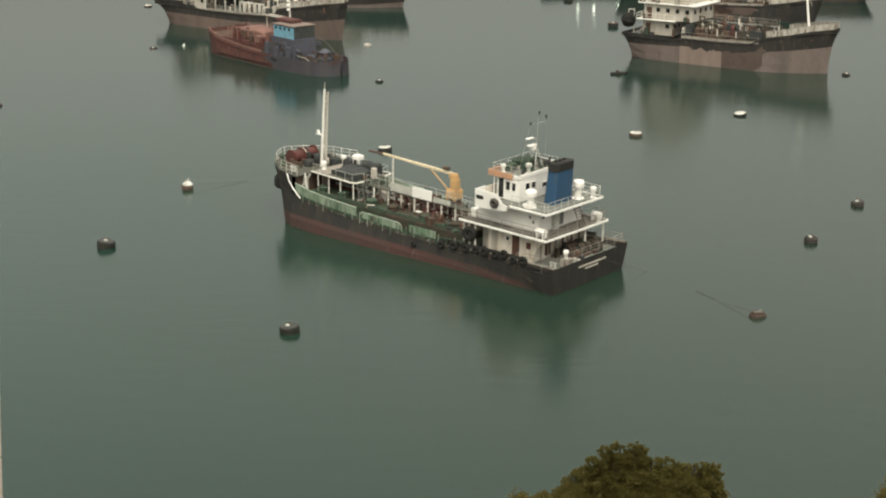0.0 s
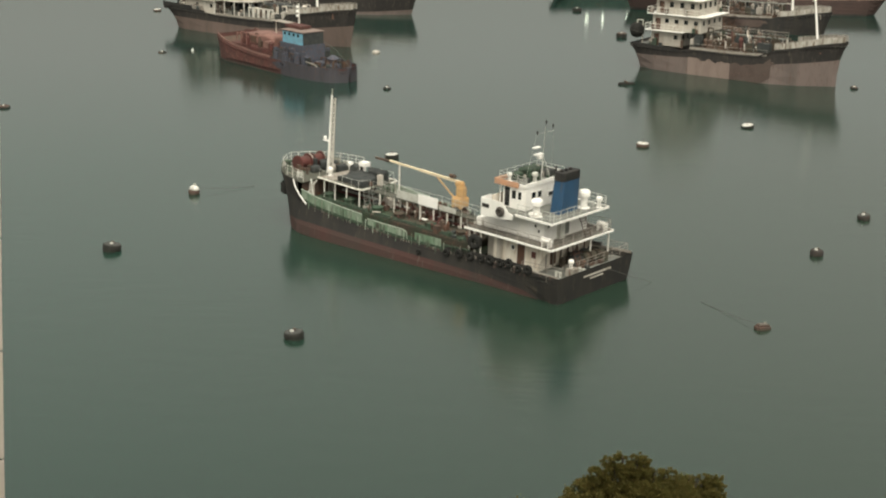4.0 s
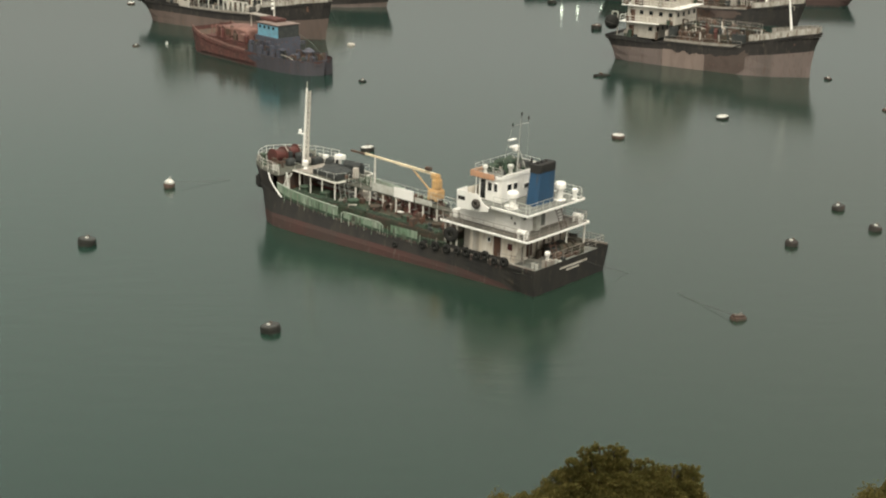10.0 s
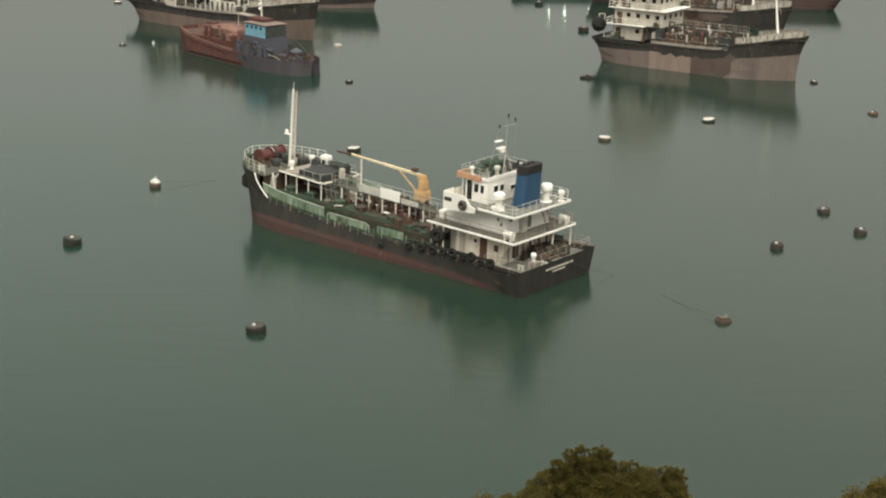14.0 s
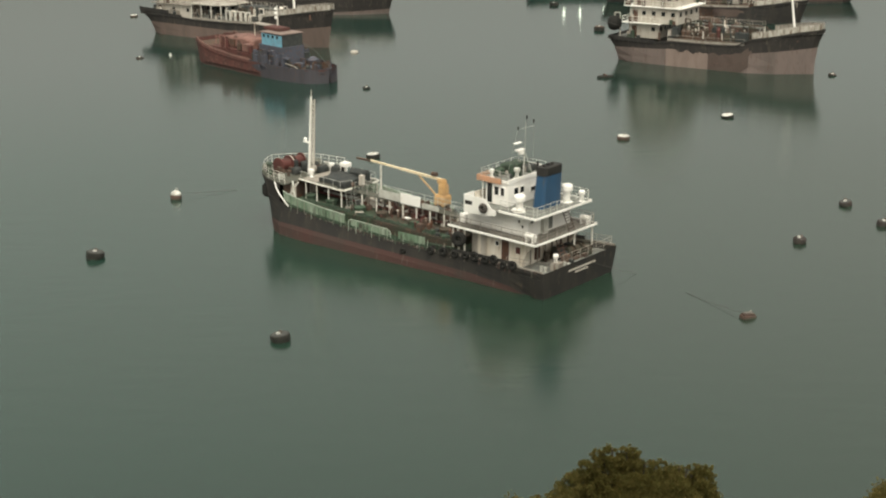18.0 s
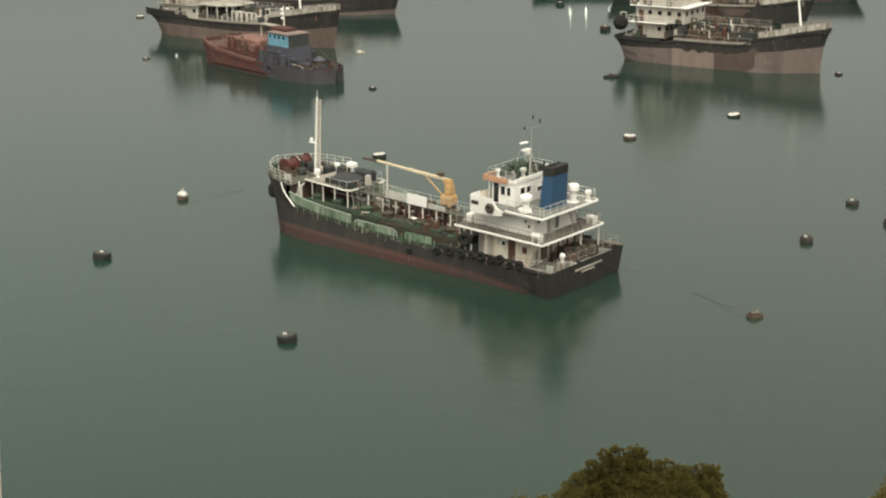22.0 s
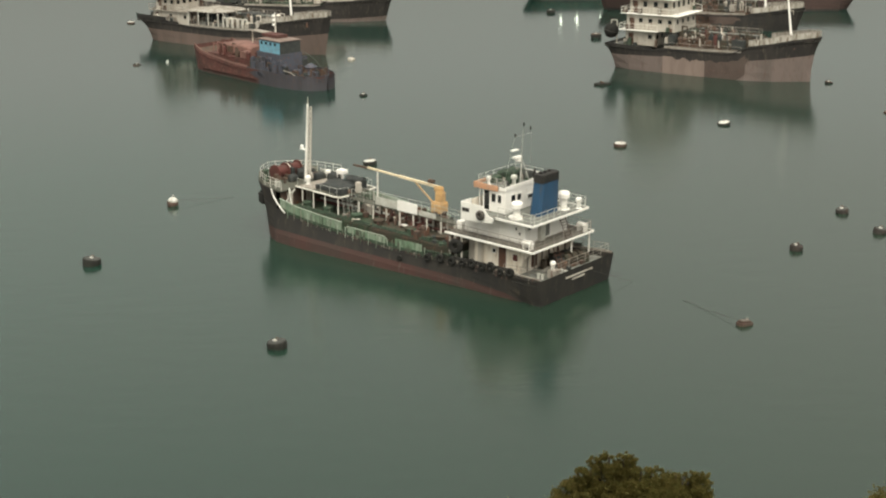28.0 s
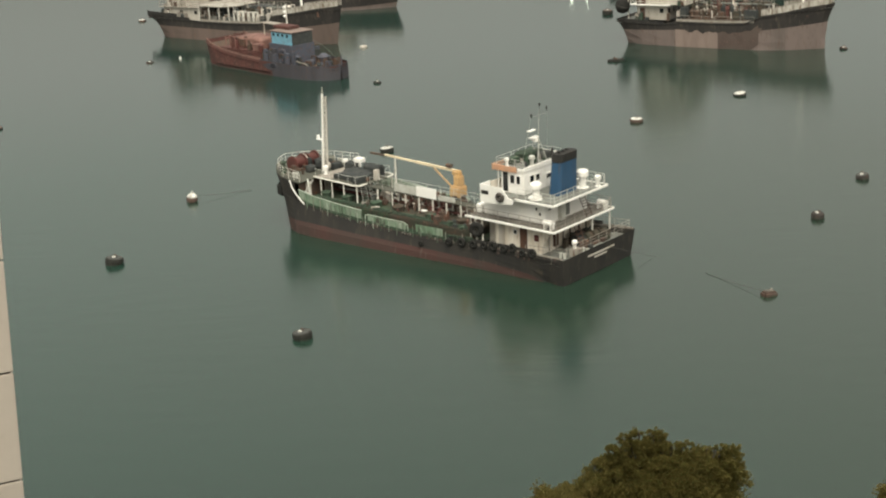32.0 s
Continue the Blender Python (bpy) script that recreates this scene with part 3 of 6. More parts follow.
    for sgn in (1, -1):
        row = [(bm.verts.new((u, sgn * h, z)), bm.verts.new((u - 0.05 + 0.1 * i + (0, 0, 0.3, 0.42, 0.55, 0.6)[i], sgn * (h + 0.12), 4.35 + 0.05 * i))) for i, (u, h, z) in enumerate(fo)]
        for a, c in zip(row, row[1:]):
            bm.faces.new((a[0], c[0], c[1], a[1]))
    bmesh.ops.recalc_face_normals(bm, faces=bm.faces)
    fc = part("forecastle_side", bm, old_black, ship, "weathered dark forecastle side")
    sol = fc.modifiers.new("thick", "SOLIDIFY")
    sol.thickness = 0.06
    poly = [(33.2, 4.35), (34, 4.3), (36.35, 3.75), (37.95, 2.95), (39.05, 1.95), (39.85, 0.5)]
    prism_pts = poly + [(u, -v) for u, v in poly[::-1]]
    part("forecastle_deck", prism(nb(), prism_pts, 4.28, 4.4), fore_deck, ship)
    # white curved edge where the forecastle breaks down to the main deck
    pts = [(34.5 - 2.0 * math.sin(a) - 1.2, 4.5, 2.3 + 2.2 * (1 - math.sin(a) ** 0.6 * 0.98)) for a in (0.0, 0.15, 0.4, 0.7, 1.0, 1.3, 1.5)]
    for sgn in (1, -1):
        part("forecastle_edge", tube(nb(), [(u + 1.2, sgn * v, z) for u, v, z in pts[::-1]], 0.065, 8), white, ship)
        bm = tube(nb(), [(33.4, sgn * 4.1, 2.6), (32.2, sgn * 3.4, 4.6)], 0.09)
        tube(bm, [(31.8, sgn * 4.1, 2.4), (32.9, sgn * 3.5, 4.6)], 0.09)
        part("brace", bm, grey_pipe, ship)
    # awning deck behind the forecastle, on posts
    ap = [(33.3, 2.2), (32.6, 2.25), (31, 2.35), (28.2, 2.5), (27.2, 2.6), (26.6, 2.4), (26.5, 1.4)]
    ap_all = ap + [(u, -v) for u, v in ap[::-1]]
    aw = part("raised_platform", prism(nb(), ap_all, 4.42, 4.52), fore_deck, ship, "raised deck on white posts behind the bow")
    for sgn in (1, -1):
        part("edge_beam", tube(nb(), [(u, sgn * (v + 0.05), 4.5) for u, v in ap], 0.09, 8), white_pipe, aw)
        for u, v in ((26.9, 2.5), (28.8, 2.45), (30.6, 2.35), (32.3, 2.25)):
            part("post", cyl(nb(), (u, sgn * v, 2.6), (u, sgn * v, 4.45), 0.075, seg=8), white_pipe, aw)
        rail(ship, [(33.2, sgn * 2.1, 4.5), (31, sgn * 2.25, 4.5), (28.2, sgn * 2.4, 4.5), (27.1, sgn * 2.45, 4.5), (26.6, sgn * 1.3, 4.5)], 0.8, grey_pipe, 1.4, bars=1, r=0.013)
    # rails round the bow
    rl = [(33.3, 4.2), (36.35, 3.65), (37.95, 2.85), (39.05, 1.85), (39.75, 0.8)]
    rail(ship, [(u, v, 4.4) for u, v in rl] + [(39.95, 0, 4.45)] + [(u, -v, 4.4) for u, v in rl[::-1]], 1.0, white_pipe, 0.9, bars=3)
    for sgn in (1, -1):
        bm = nb()
        pts = [(36.35, sgn * 3.78, 4.4), (37.95, sgn * 2.98, 4.42), (39.05, sgn * 1.98, 4.42), (39.85, sgn * 0.5, 4.46)]
        cols = [(bm.verts.new(p), bm.verts.new((p[0] + 0.05, p[1], p[2] + 0.5))) for p in pts]
        for p, q in zip(cols, cols[1:]):
            bm.faces.new((p[0], q[0], q[1], p[1]))
        bw = part("bow_bulwark", bm, pale_green, ship)
        bw.modifiers.new("thick", "SOLIDIFY").thickness = 0.05
    # windlass: two drums on a frame
    wl_ = part("windlass", bx(36.3, 38.0, -1.5, 1.7, 4.4, 4.62, bevel=0.03), deck_rust, ship)
    for v0, v1, r in ((0.25, 1.6, 0.82), (-1.5, -0.3, 0.78)):
        bm = cyl(nb(), (37.1, v0, 5.1), (37.1, v1, 5.1), r * 0.72, seg=16)
        cyl(bm, (37.1, v0 - 0.05, 5.1), (37.1, v0 + 0.05, 5.1), r, seg=18)
        cyl(bm, (37.1, v1 - 0.05, 5.1), (37.1, v1 + 0.05, 5.1), r, seg=18)
        part("drum", bm, dark_red, wl_, "dark red winch drum")
    part("motor", bx(36.0, 36.7, -0.2, 0.15, 4.62, 5.5, bevel=0.05), tarp, wl_)
    part("brake_rim", torus(nb(), (37.1, 0.05, 5.1), (0, 1, 0), 0.72, 0.06, 18, 6), grimy, wl_, "pale worn brake rim")
    bm = lathe(nb(), [(0.34, 0), (0.3, 0.25), (0.24, 0.9), (0.34, 1.0), (0.34, 1.12), (0.12, 1.2)], 12, (37.4, 2.6, 4.4))
    rnd = random.Random(12)
    for i in range(16):
        u, v = rnd.uniform(34.6, 38.4), rnd.uniform(-2.2, 2.4)
        w, h = rnd.uniform(0.12, 0.38), rnd.uniform(0.15, 0.7)
        fm = bx(u - w, u + w, v - w * 0.7, v + w * 0.7, 4.4, 4.4 + h, bevel=0.04) if i % 2 else lathe(nb(), [(w, 0), (w, h * 0.6), (w * 0.5, h)], 9, (u, v, 4.4))
        part("bow_fitting", fm, rnd.choice([deck_rust, grimy, tarp, under_green, door_brown]), ship)
    for i in range(14):
        u, v = rnd.uniform(23.6, 27.6), rnd.uniform(-1.6, 2.0)
        w, h = rnd.uniform(0.12, 0.32), rnd.uniform(0.3, 1.1)
        z = 4.52 if u > 26.6 else 2.72
        part("deck_fitting", bx(u - w, u + w, v - w, v + w, z, z + h, bevel=0.04), rnd.choice([deck_rust, grimy, tarp, door_brown]), ship)
    for u0, u1, v0, v1, h in ((34.8, 35.9, -1.3, -0.3, 0.95), (34.9, 35.6, 0.4, 1.2, 0.6), (33.2, 34.0, -1.8, -0.8, 0.7)):
        tm = bx(u0, u1, v0, v1, 4.4, 4.4 + h)
        bmesh.ops.subdivide_edges(tm, edges=tm.edges, cuts=2, use_grid_fill=True)
        for w in tm.verts:
            w.co += Vector((noise.noise(w.co * 2.1), noise.noise(w.co * 2.6 + Vector((5, 0, 0))), noise.noise(w.co * 2.1) if w.co.z > 4.5 else 0)) * 0.14
        part("gear_cover", tm, tarp, ship, "dark cover over gear by the mast", True)
    # thin pale slab added to paint the lit part of the platform deck
    part("lit_deck_patch", bx(30.9, 33.1, -2.0, 2.05, 4.52, 4.56, bevel=0.01), dirty, ship, "pale brown patch of lit planking colour on the raised deck")
    part("capstan", bm, under_green, ship, "green capstan on the forecastle")
    # bulkhead that closes the forecastle
    part("forecastle_bulkhead", bx(33.5, 33.58, -4.1, 4.1, 2.3, 4.3), deck_rust, ship, "rusty brown forecastle bulkhead")
    for v in (-2.6, 0.3, 2.9):
        part("door", bx(33.42, 33.52, v - 0.35, v + 0.35, 2.45, 4.1, bevel=0.02), grimy, ship)
    # bollards
    for u, v in ((38.7, 1.4), (38.7, -1.4), (35.0, 3.2), (35.0, -3.2), (0.4, 3.4), (0.4, -3.4), (-0.5, 1.2)):
        z = 4.4 if u > 30 else 2.02
        bm = nb()
        for d in (-0.22, 0.22):
            lathe(bm, [(0.13, 0), (0.13, 0.42), (0.17, 0.44), (0.17, 0.5)], 10, (u + d, v, z))
        part("bollard", bm, grey_pipe, ship)
    # foremast: two poles tied by a close lattice, raked slightly aft
    mast = part("foremast", cyl(nb(), (34.25, 0, 4.4), (33.72, 0, 12.3), 0.14, 0.10, 10), white, ship, "white lattice mast of two tied poles")
    part("lattice_pole", cyl(nb(), (33.58, 0, 4.4), (33.18, 0, 12.1), 0.09, 0.06, 8), grimy, mast)
    bm = nb()
    for i in range(30):
        z = 4.6 + i * 0.25
        f = (z - 4.4) / 8
        fore, back = 34.25 - 0.53 * f, 33.58 - 0.4 * f
        cyl(bm, (fore, 0, z), (back, 0, z), 0.04, seg=5)
        cyl(bm, (fore, 0, z) if i % 2 else (back, 0, z), (back, 0, z + 0.25) if i % 2 else (fore, 0, z + 0.25), 0.035, seg=5)
    part("mast_lattice", bm, grimy, mast)
    part("aerial", cyl(nb(), (33.72, 0, 12.2), (33.66, 0, 13.0), 0.05, 0.03, 6), grimy, mast)
    bm = bx(34.1, 34.9, -0.14, 0.14, 7.6, 7.7)
    lathe(bm, [(0.14, 0), (0.18, 0.25), (0.1, 0.36)], 10, (34.7, 0, 7.7))
    part("mast_lamp", bm, white, mast)
    # things carried on the platform: covered stores
    for (u0, u1, v0, v1, h) in ((28.4, 30.9, -1.2, 1.7, 0.5), (27.1, 28.2, -0.4, 1.9, 0.6), (31.5, 32.6, -2.3, -1.5, 0.7)):
        bm = bx(u0, u1, v0, v1, 4.52, 4.52 + h)
        bmesh.ops.subdivide_edges(bm, edges=bm.edges, cuts=4, use_grid_fill=True)
        for v in bm.verts:
            k = noise.noise(v.co * 1.3)
            v.co.z += (k * 0.22) if v.co.z > 4.6 else 0
            v.co.x += k * 0.1
            v.co.y += noise.noise(v.co * 1.7 + Vector((7, 3, 1))) * 0.12
        part("stores_cover", bm, tarp, ship, "stores under dark tarpaulin", smooth=True)
    bm = bx(30.3, 31.3, -2.3, -1.5, 5.35, 5.8, bevel=0.06)
    for u, v in ((30.4, -2.2), (31.2, -2.2), (30.4, -1.6), (31.2, -1.6)):
        cyl(bm, (u, v, 4.52), (u, v, 5.36), 0.05, seg=6)
    part("locker", bm, white, ship, "white deck locker on legs")
    mushroom_vent(ship, (32.8, 1.0, 4.52), 0.85, 0.28)
    mushroom_vent(ship, (33.2, -2.2, 4.4), 0.9, 0.3)
    # steps from platform to trunk
    part("steps", stairs(nb(), (26.5, 0.9, 4.5), (25.2, 1.6, 2.75), (0.3, 1, 0), 0.7, 7), deck_grey, ship)
    part("steps", stairs(nb(), (26.5, 2.0, 4.5), (25.6, 2.5, 2.75), (0.3, 1, 0), 0.6, 7), deck_grey, ship)
    # fore-and-aft catwalk on posts
    cw = part("catwalk", bx(10.8, 26.5, 0.15, 1.15, 4.08, 4.16), fore_deck, ship, "grey catwalk on white posts")
    for u in (25.4, 23.4, 21.6, 19.8, 18.0, 16.2, 14.4, 12.6):
        for v in (0.22, 1.1):
            part("post", cyl(nb(), (u, v, 2.7), (u, v, 4.1), 0.09, seg=8), white_pipe, cw)
    for v in (0.18, 1.12):
        rail(ship, [(10.9, v, 4.16), (26.4, v, 4.16)], 1.0, grey_pipe, 1.75, bars=2, r=0.014)
    bm = bx(17.4, 20.0, 1.18, 1.26, 4.2, 5.2, bevel=0.02)
    part("rail_panel", bm, white, ship, "white canvas panel lashed to the rail")
    part("rail_panel", bx(20.05, 23.0, 1.16, 1.22, 4.25, 5.05, bevel=0.02), grey_pipe, ship)
    part("rail_panel", bx(15.0, 17.2, 1.16, 1.22, 4.2, 4.7, bevel=0.02), grey_pipe, ship)
    part("step_board", bx(18.5, 19.2, 1.3, 1.6, 2.95, 3.05), white, ship)
    # deck crane
    base = part("crane_pedestal", lathe(nb(), [(0.75, 0), (0.7, 0.3), (0.62, 1.6), (0.72, 1.7), (0.72, 1.85)], 16, (16.2, -0.75, 2.6)), deck_rust, ship)
    bm = bx(15.6, 16.9, -1.35, -0.1, 4.2, 5.3, bevel=0.12)
    box(bm, 15.75, 16.6, -1.15, -0.35, 5.3, 6.3, bevel=0.12)
    box(bm, 15.85, 16.9, -1.0, -0.5, 6.2, 6.75, bevel=0.12)
    part("crane_house", bm, crane_yellow, ship, "yellow slewing crane house")
    bm = nb()
    p, q = Vector((16.4, -0.75, 6.65)), Vector((26.0, -0.75, 6.98))
    for a, c, w in ((0.0, 0.55, 0.11), (0.5, 1.0, 0.085)):
        aa, cc = p.lerp(q, a), p.lerp(q, c)
        vs = [bm.verts.new(e + Vector((0, y, z))) for e in (aa, cc) for y, z in ((-w, -w), (w, -w), (w, w), (-w, w))]
        for f in ((0, 1, 2, 3), (7, 6, 5, 4), (0, 4, 5, 1), (1, 5, 6, 2), (2, 6, 7, 3), (3, 7, 4, 0)):
            bm.faces.new([vs[i] for i in f])
    bmesh.ops.recalc_face_normals(bm, faces=bm.faces)
    boom = part("crane_boom", bm, boom_buff, ship, "buff telescopic crane boom lying forward")
    bm = cyl(nb(), (16.9, -0.75, 4.9), (19.4, -0.75, 6.6), 0.08, seg=8)
    cyl(bm, (17.6, -0.75, 5.4), (19.6, -0.75, 6.7), 0.05, seg=8)
    part("ram", bm, crane_yellow, boom)
    bm = bx(25.9, 28.0, -0.85, -0.65, 6.84, 7.02, bevel=0.02)
    part("boom_tip", bm, deck_rust, boom)
    part("hook_block", bx(17.0, 17.7, -0.98, -0.52, 6.9, 7.2, bevel=0.06), deck_rust, boom)
    part("boom_rest", tube(nb(), [(24.6, -0.75, 2.7), (24.6, -0.75, 6.75)], 0.09), white_pipe, ship)
    part("winch_box", bx(15.6, 17.2, -0.1, 0.14, 3.7, 4.3, bevel=0.03), tarp, ship)
    aft(ship, st)
    return ship


def aft(ship, st):
    """Deckhouse, bridge, funnel and poop of the tanker."""
    ZD, ZB, ZW = 2.0, 4.6, 6.75
    # poop bulwark
    low = part("lower_deckhouse", bx(2.8, 8.1, -3.5, 3.5, ZD - 0.1, ZB - 0.12, bevel=0.04), cream, ship, "white lower deckhouse with rust streaks")
    for u, w, m in ((4.75, 0.85, door_brown), (7.3, 0.7, grimy), (6.4, 0.7, cream)):
        part("door", bx(u - w / 2, u + w / 2, 3.48, 3.55, ZD + 0.22, ZD + 2.05, bevel=0.02), m, low, "brown steel door" if m is door_brown else "")
    part("valve_box", bx(3.0, 3.45, 3.48, 3.62, ZD + 1.15, ZD + 1.7, bevel=0.02), dark_red, low, "dark red box on the house side")
    for u in (5.7,):
        glazed(low, (u, 3.5, ZD + 1.6), "y+", 0.34, 0.34, white)
    part("fore_locker", bx(8.1, 9.3, -2.6, 2.9, ZD - 0.1, ZB - 0.14, bevel=0.04), grimy, low)
    for v in (2.4, -2.4):
        glazed(low, (2.8, v, ZD + 1.6), "x-", 0.4, 0.4, white)
    part("door", bx(2.74, 2.82, 0.9, 1.7, ZD + 0.2, ZD + 2.0, bevel=0.02), door_brown, low)
    boat = part("boat_deck", bx(0.5, 10.8, -4.45, 4.45, ZB - 0.12, ZB, bevel=0.03), boat_deck_paint, ship)
    bm = nb()
    for sgn in (1, -1):
        box(bm, 0.45, 10.85, sgn * 4.51 - 0.06, sgn * 4.51 + 0.06, ZB - 0.13, ZB + 0.06, bevel=0.02)
    box(bm, 0.39, 0.51, -4.45, 4.45, ZB - 0.13, ZB + 0.06, bevel=0.02)
    part("deck_edge", bm, white, boat, "white deck edge")
    rail(ship, [(10.7, 4.38, ZB), (0.8, 4.38, ZB), (0.55, 4.1, ZB), (0.55, -4.1, ZB), (0.8, -4.38, ZB), (10.7, -4.38, ZB)], 0.9, dirty, 1.3, bars=3)
    for u, v in ((0.8, -4.25), (0.75, -1.5), (10.4, 4.25), (9.7, 4.25), (9.0, 4.25), (10.4, -4.25)):
        part("pillar", cyl(nb(), (u, v, ZD), (u, v, ZB - 0.1), 0.09, seg=8), white_pipe, ship)
    # curved bracket plates that carry the boat deck aft of the house
    for sgn in (1, -1):
        bm = nb()
        prof = [(2.85, ZD - 0.1), (2.85, ZB - 0.13), (1.05, ZB - 0.13), (1.3, ZB - 0.4), (1.75, ZB - 0.75), (2.2, ZB - 1.2), (2.5, ZB - 1.7), (2.7, ZB - 2.2)]
        a, c = [[bm.verts.new((u, sgn * v, z)) for u, z in prof] for v in (3.42, 3.5)]
        bm.faces.new(a)
        bm.faces.new(c[::-1])
        for i in range(len(prof)):
            j = (i + 1) % len(prof)
            bm.faces.new((a[i], c[i], c[j], a[j]))
        bmesh.ops.recalc_face_normals(bm, faces=bm.faces)
        part("bracket_plate", bm, cream, ship, "curved white bracket plate under the boat deck")
    up = part("upper_deckhouse", bx(2.5, 9.7, -3.1, 3.1, ZB, ZW - 0.12, bevel=0.04), white, ship, "white upper deckhouse")
    for u, z in ((3.5, 0.8), (3.1, 0.4)):
        glazed(up, (u, 3.1, ZB + z + 0.5), "y+", 0.22, 0.26, white)
    for u in (5.4, 6.9, 8.3):
        part("weld_seam", bx(u - 0.03, u + 0.03, 3.08, 3.12, ZB + 0.02, ZW - 0.14), white, up)
    glazed(up, (2.5, 2.5, ZB + 1.45), "x-", 0.38, 0.42, grey_pipe)
    part("door", bx(2.44, 2.52, -0.4, 0.5, ZB + 0.15, ZB + 1.95, bevel=0.02), deck_grey, up)
    part("locker", bx(2.1, 2.5, 0.6, 1.3, ZB, ZB + 1.5, bevel=0.03), grey_pipe, up)
    part("ladder", stairs(nb(), (0.8, -1.2, ZB), (1.9, -1.2, ZW), (0, 1, 0), 0.8, 10), buoy_brown, ship)
    part("ladder", stairs(nb(), (0.0, 0.6, ZD), (1.9, -0.2, ZB), (0, 1, 0), 0.7, 8), door_brown, ship)
    bridge = part("bridge_deck", prism(nb(), [(0.9, -4.05), (0.9, 4.05), (5.0, 4.1), (5.6, 4.6), (9.2, 4.6), (9.2, -4.6), (5.6, -4.6), (5.0, -4.1)], ZW - 0.12, ZW), deck_grey, ship)
    bm = nb()
    for sgn in (1, -1):
        box(bm, 0.85, 5.2, sgn * 4.1 - 0.06, sgn * 4.1 + 0.06, ZW - 0.13, ZW + 0.07, bevel=0.02)
    box(bm, 0.79, 0.91, -4.05, 4.05, ZW - 0.13, ZW + 0.07, bevel=0.02)
    part("deck_edge", bm, white, bridge, "white deck edge")
    rail(ship, [(5.0, 3.98, ZW), (1.2, 3.98, ZW), (0.96, 3.75, ZW), (0.96, -3.75, ZW), (1.2, -3.98, ZW), (5.0, -3.98, ZW)], 0.95, grey_pipe, 1.0, bars=3)
    # bridge wing bulwarks: a swept plate with a slot, and a front plate
    for sgn in (1, -1):
        bm = nb()
        prof = [(5.0, ZW - 0.3), (4.9, ZW + 0.1), (5.5, ZW + 0.25), (6.2, ZW + 1.0), (8.75, ZW + 1.05), (8.75, ZW - 0.55), (6.4, ZW - 0.5)]
        a = [bm.verts.new((u, sgn * 4.62, z)) for u, z in prof]
        c = [bm.verts.new((u, sgn * 4.70, z)) for u, z in prof]
        bm.faces.new(a)
        bm.faces.new(c[::-1])
        for i in range(len(prof)):
            j = (i + 1) % len(prof)
            bm.faces.new((a[i], c[i], c[j], a[j]))
        bmesh.ops.recalc_face_normals(bm, faces=bm.faces)
        wing = part("bridge_wing", bm, white, ship, "white bridge wing bulwark")
        part("slot", bx(7.75, 8.6, sgn * 4.70 - 0.015, sgn * 4.70 + 0.015, ZW + 0.2, ZW + 0.55), black, wing)
        part("wing_front", bx(8.68, 8.76, min(sgn * 3.3, sgn * 4.62), max(sgn * 3.3, sgn * 4.62), ZW - 0.1, ZW + 1.05, bevel=0.02), white, ship)
    part("front_screen", bx(8.6, 8.68, -3.3, 3.3, ZW, ZW + 1.0, bevel=0.02), cream, ship)
    # wheelhouse
    wh = part("wheelhouse", bx(5.2, 7.9, -2.7, 2.7, ZW, ZW + 2.1, bevel=0.05), white, ship, "white wheelhouse with dark windows")
    for u, w, h, zc in ((7.35, 0.62, 1.75, 1.0), (6.55, 0.5, 0.75, 1.3), (5.85, 0.42, 0.7, 1.3)):
        glazed(wh, (u, 2.7, ZW + zc), "y+", w, h, white)
    for v in (-2.0, -1.2, -0.4, 0.4, 1.2, 2.0):
        glazed(wh, (7.9, v, ZW + 1.35), "x+", 0.62, 0.8, white)
    for v, w, h, zc in ((1.6, 0.6, 0.62, 1.25), (0.75, 0.55, 0.55, 1.25), (-0.9, 0.8, 0.4, 1.0)):
        glazed(wh, (5.2, v, ZW + zc), "x-", w, h, white)
    for u, v in ((8.25, 2.65), (8.25, -2.65)):
        part("roof_post", cyl(nb(), (u, v, ZW), (u, v, ZW + 2.1), 0.06, seg=6), white, wh)
    roof = part("wheelhouse_roof", bx(5.22, 8.6, -2.72, 2.72, ZW + 2.1, ZW + 2.22, bevel=0.03), deck_grey, ship)
    bm = nb()
    box(bm, 8.5, 8.75, -3.0, 3.0, ZW + 1.95, ZW + 2.5, bevel=0.04)
    for sgn in (1, -1):
        box(bm, 5.9, 8.6, sgn * 2.93 - 0.07, sgn * 2.93 + 0.07, ZW + 1.98, ZW + 2.48, bevel=0.03)
    part("orange_band", bm, orange, roof, "faded orange band round the roof")
    bm = nb()
    for sgn in (1, -1):
        box(bm, 5.2, 5.9, sgn * 2.75 - 0.05, sgn * 2.75 + 0.05, ZW + 2.06, ZW + 2.36, bevel=0.02)
    box(bm, 5.14, 5.24, -2.75, 2.75, ZW + 2.06, ZW + 2.45, bevel=0.02)
    box(bm, 5.2, 7.6, -2.82, -2.72, ZW + 2.2, ZW + 2.75, bevel=0.02)
    part("coaming", bm, white, roof)
    ZR = ZW + 2.22
    rail(ship, [(5.2, 2.7, ZR), (8.4, 2.7, ZR), (8.5, -2.7, ZR), (5.2, -2.7, ZR)], 0.85, grey_pipe, 1.1, bars=3, r=0.014)
    rnd = random.Random(9)
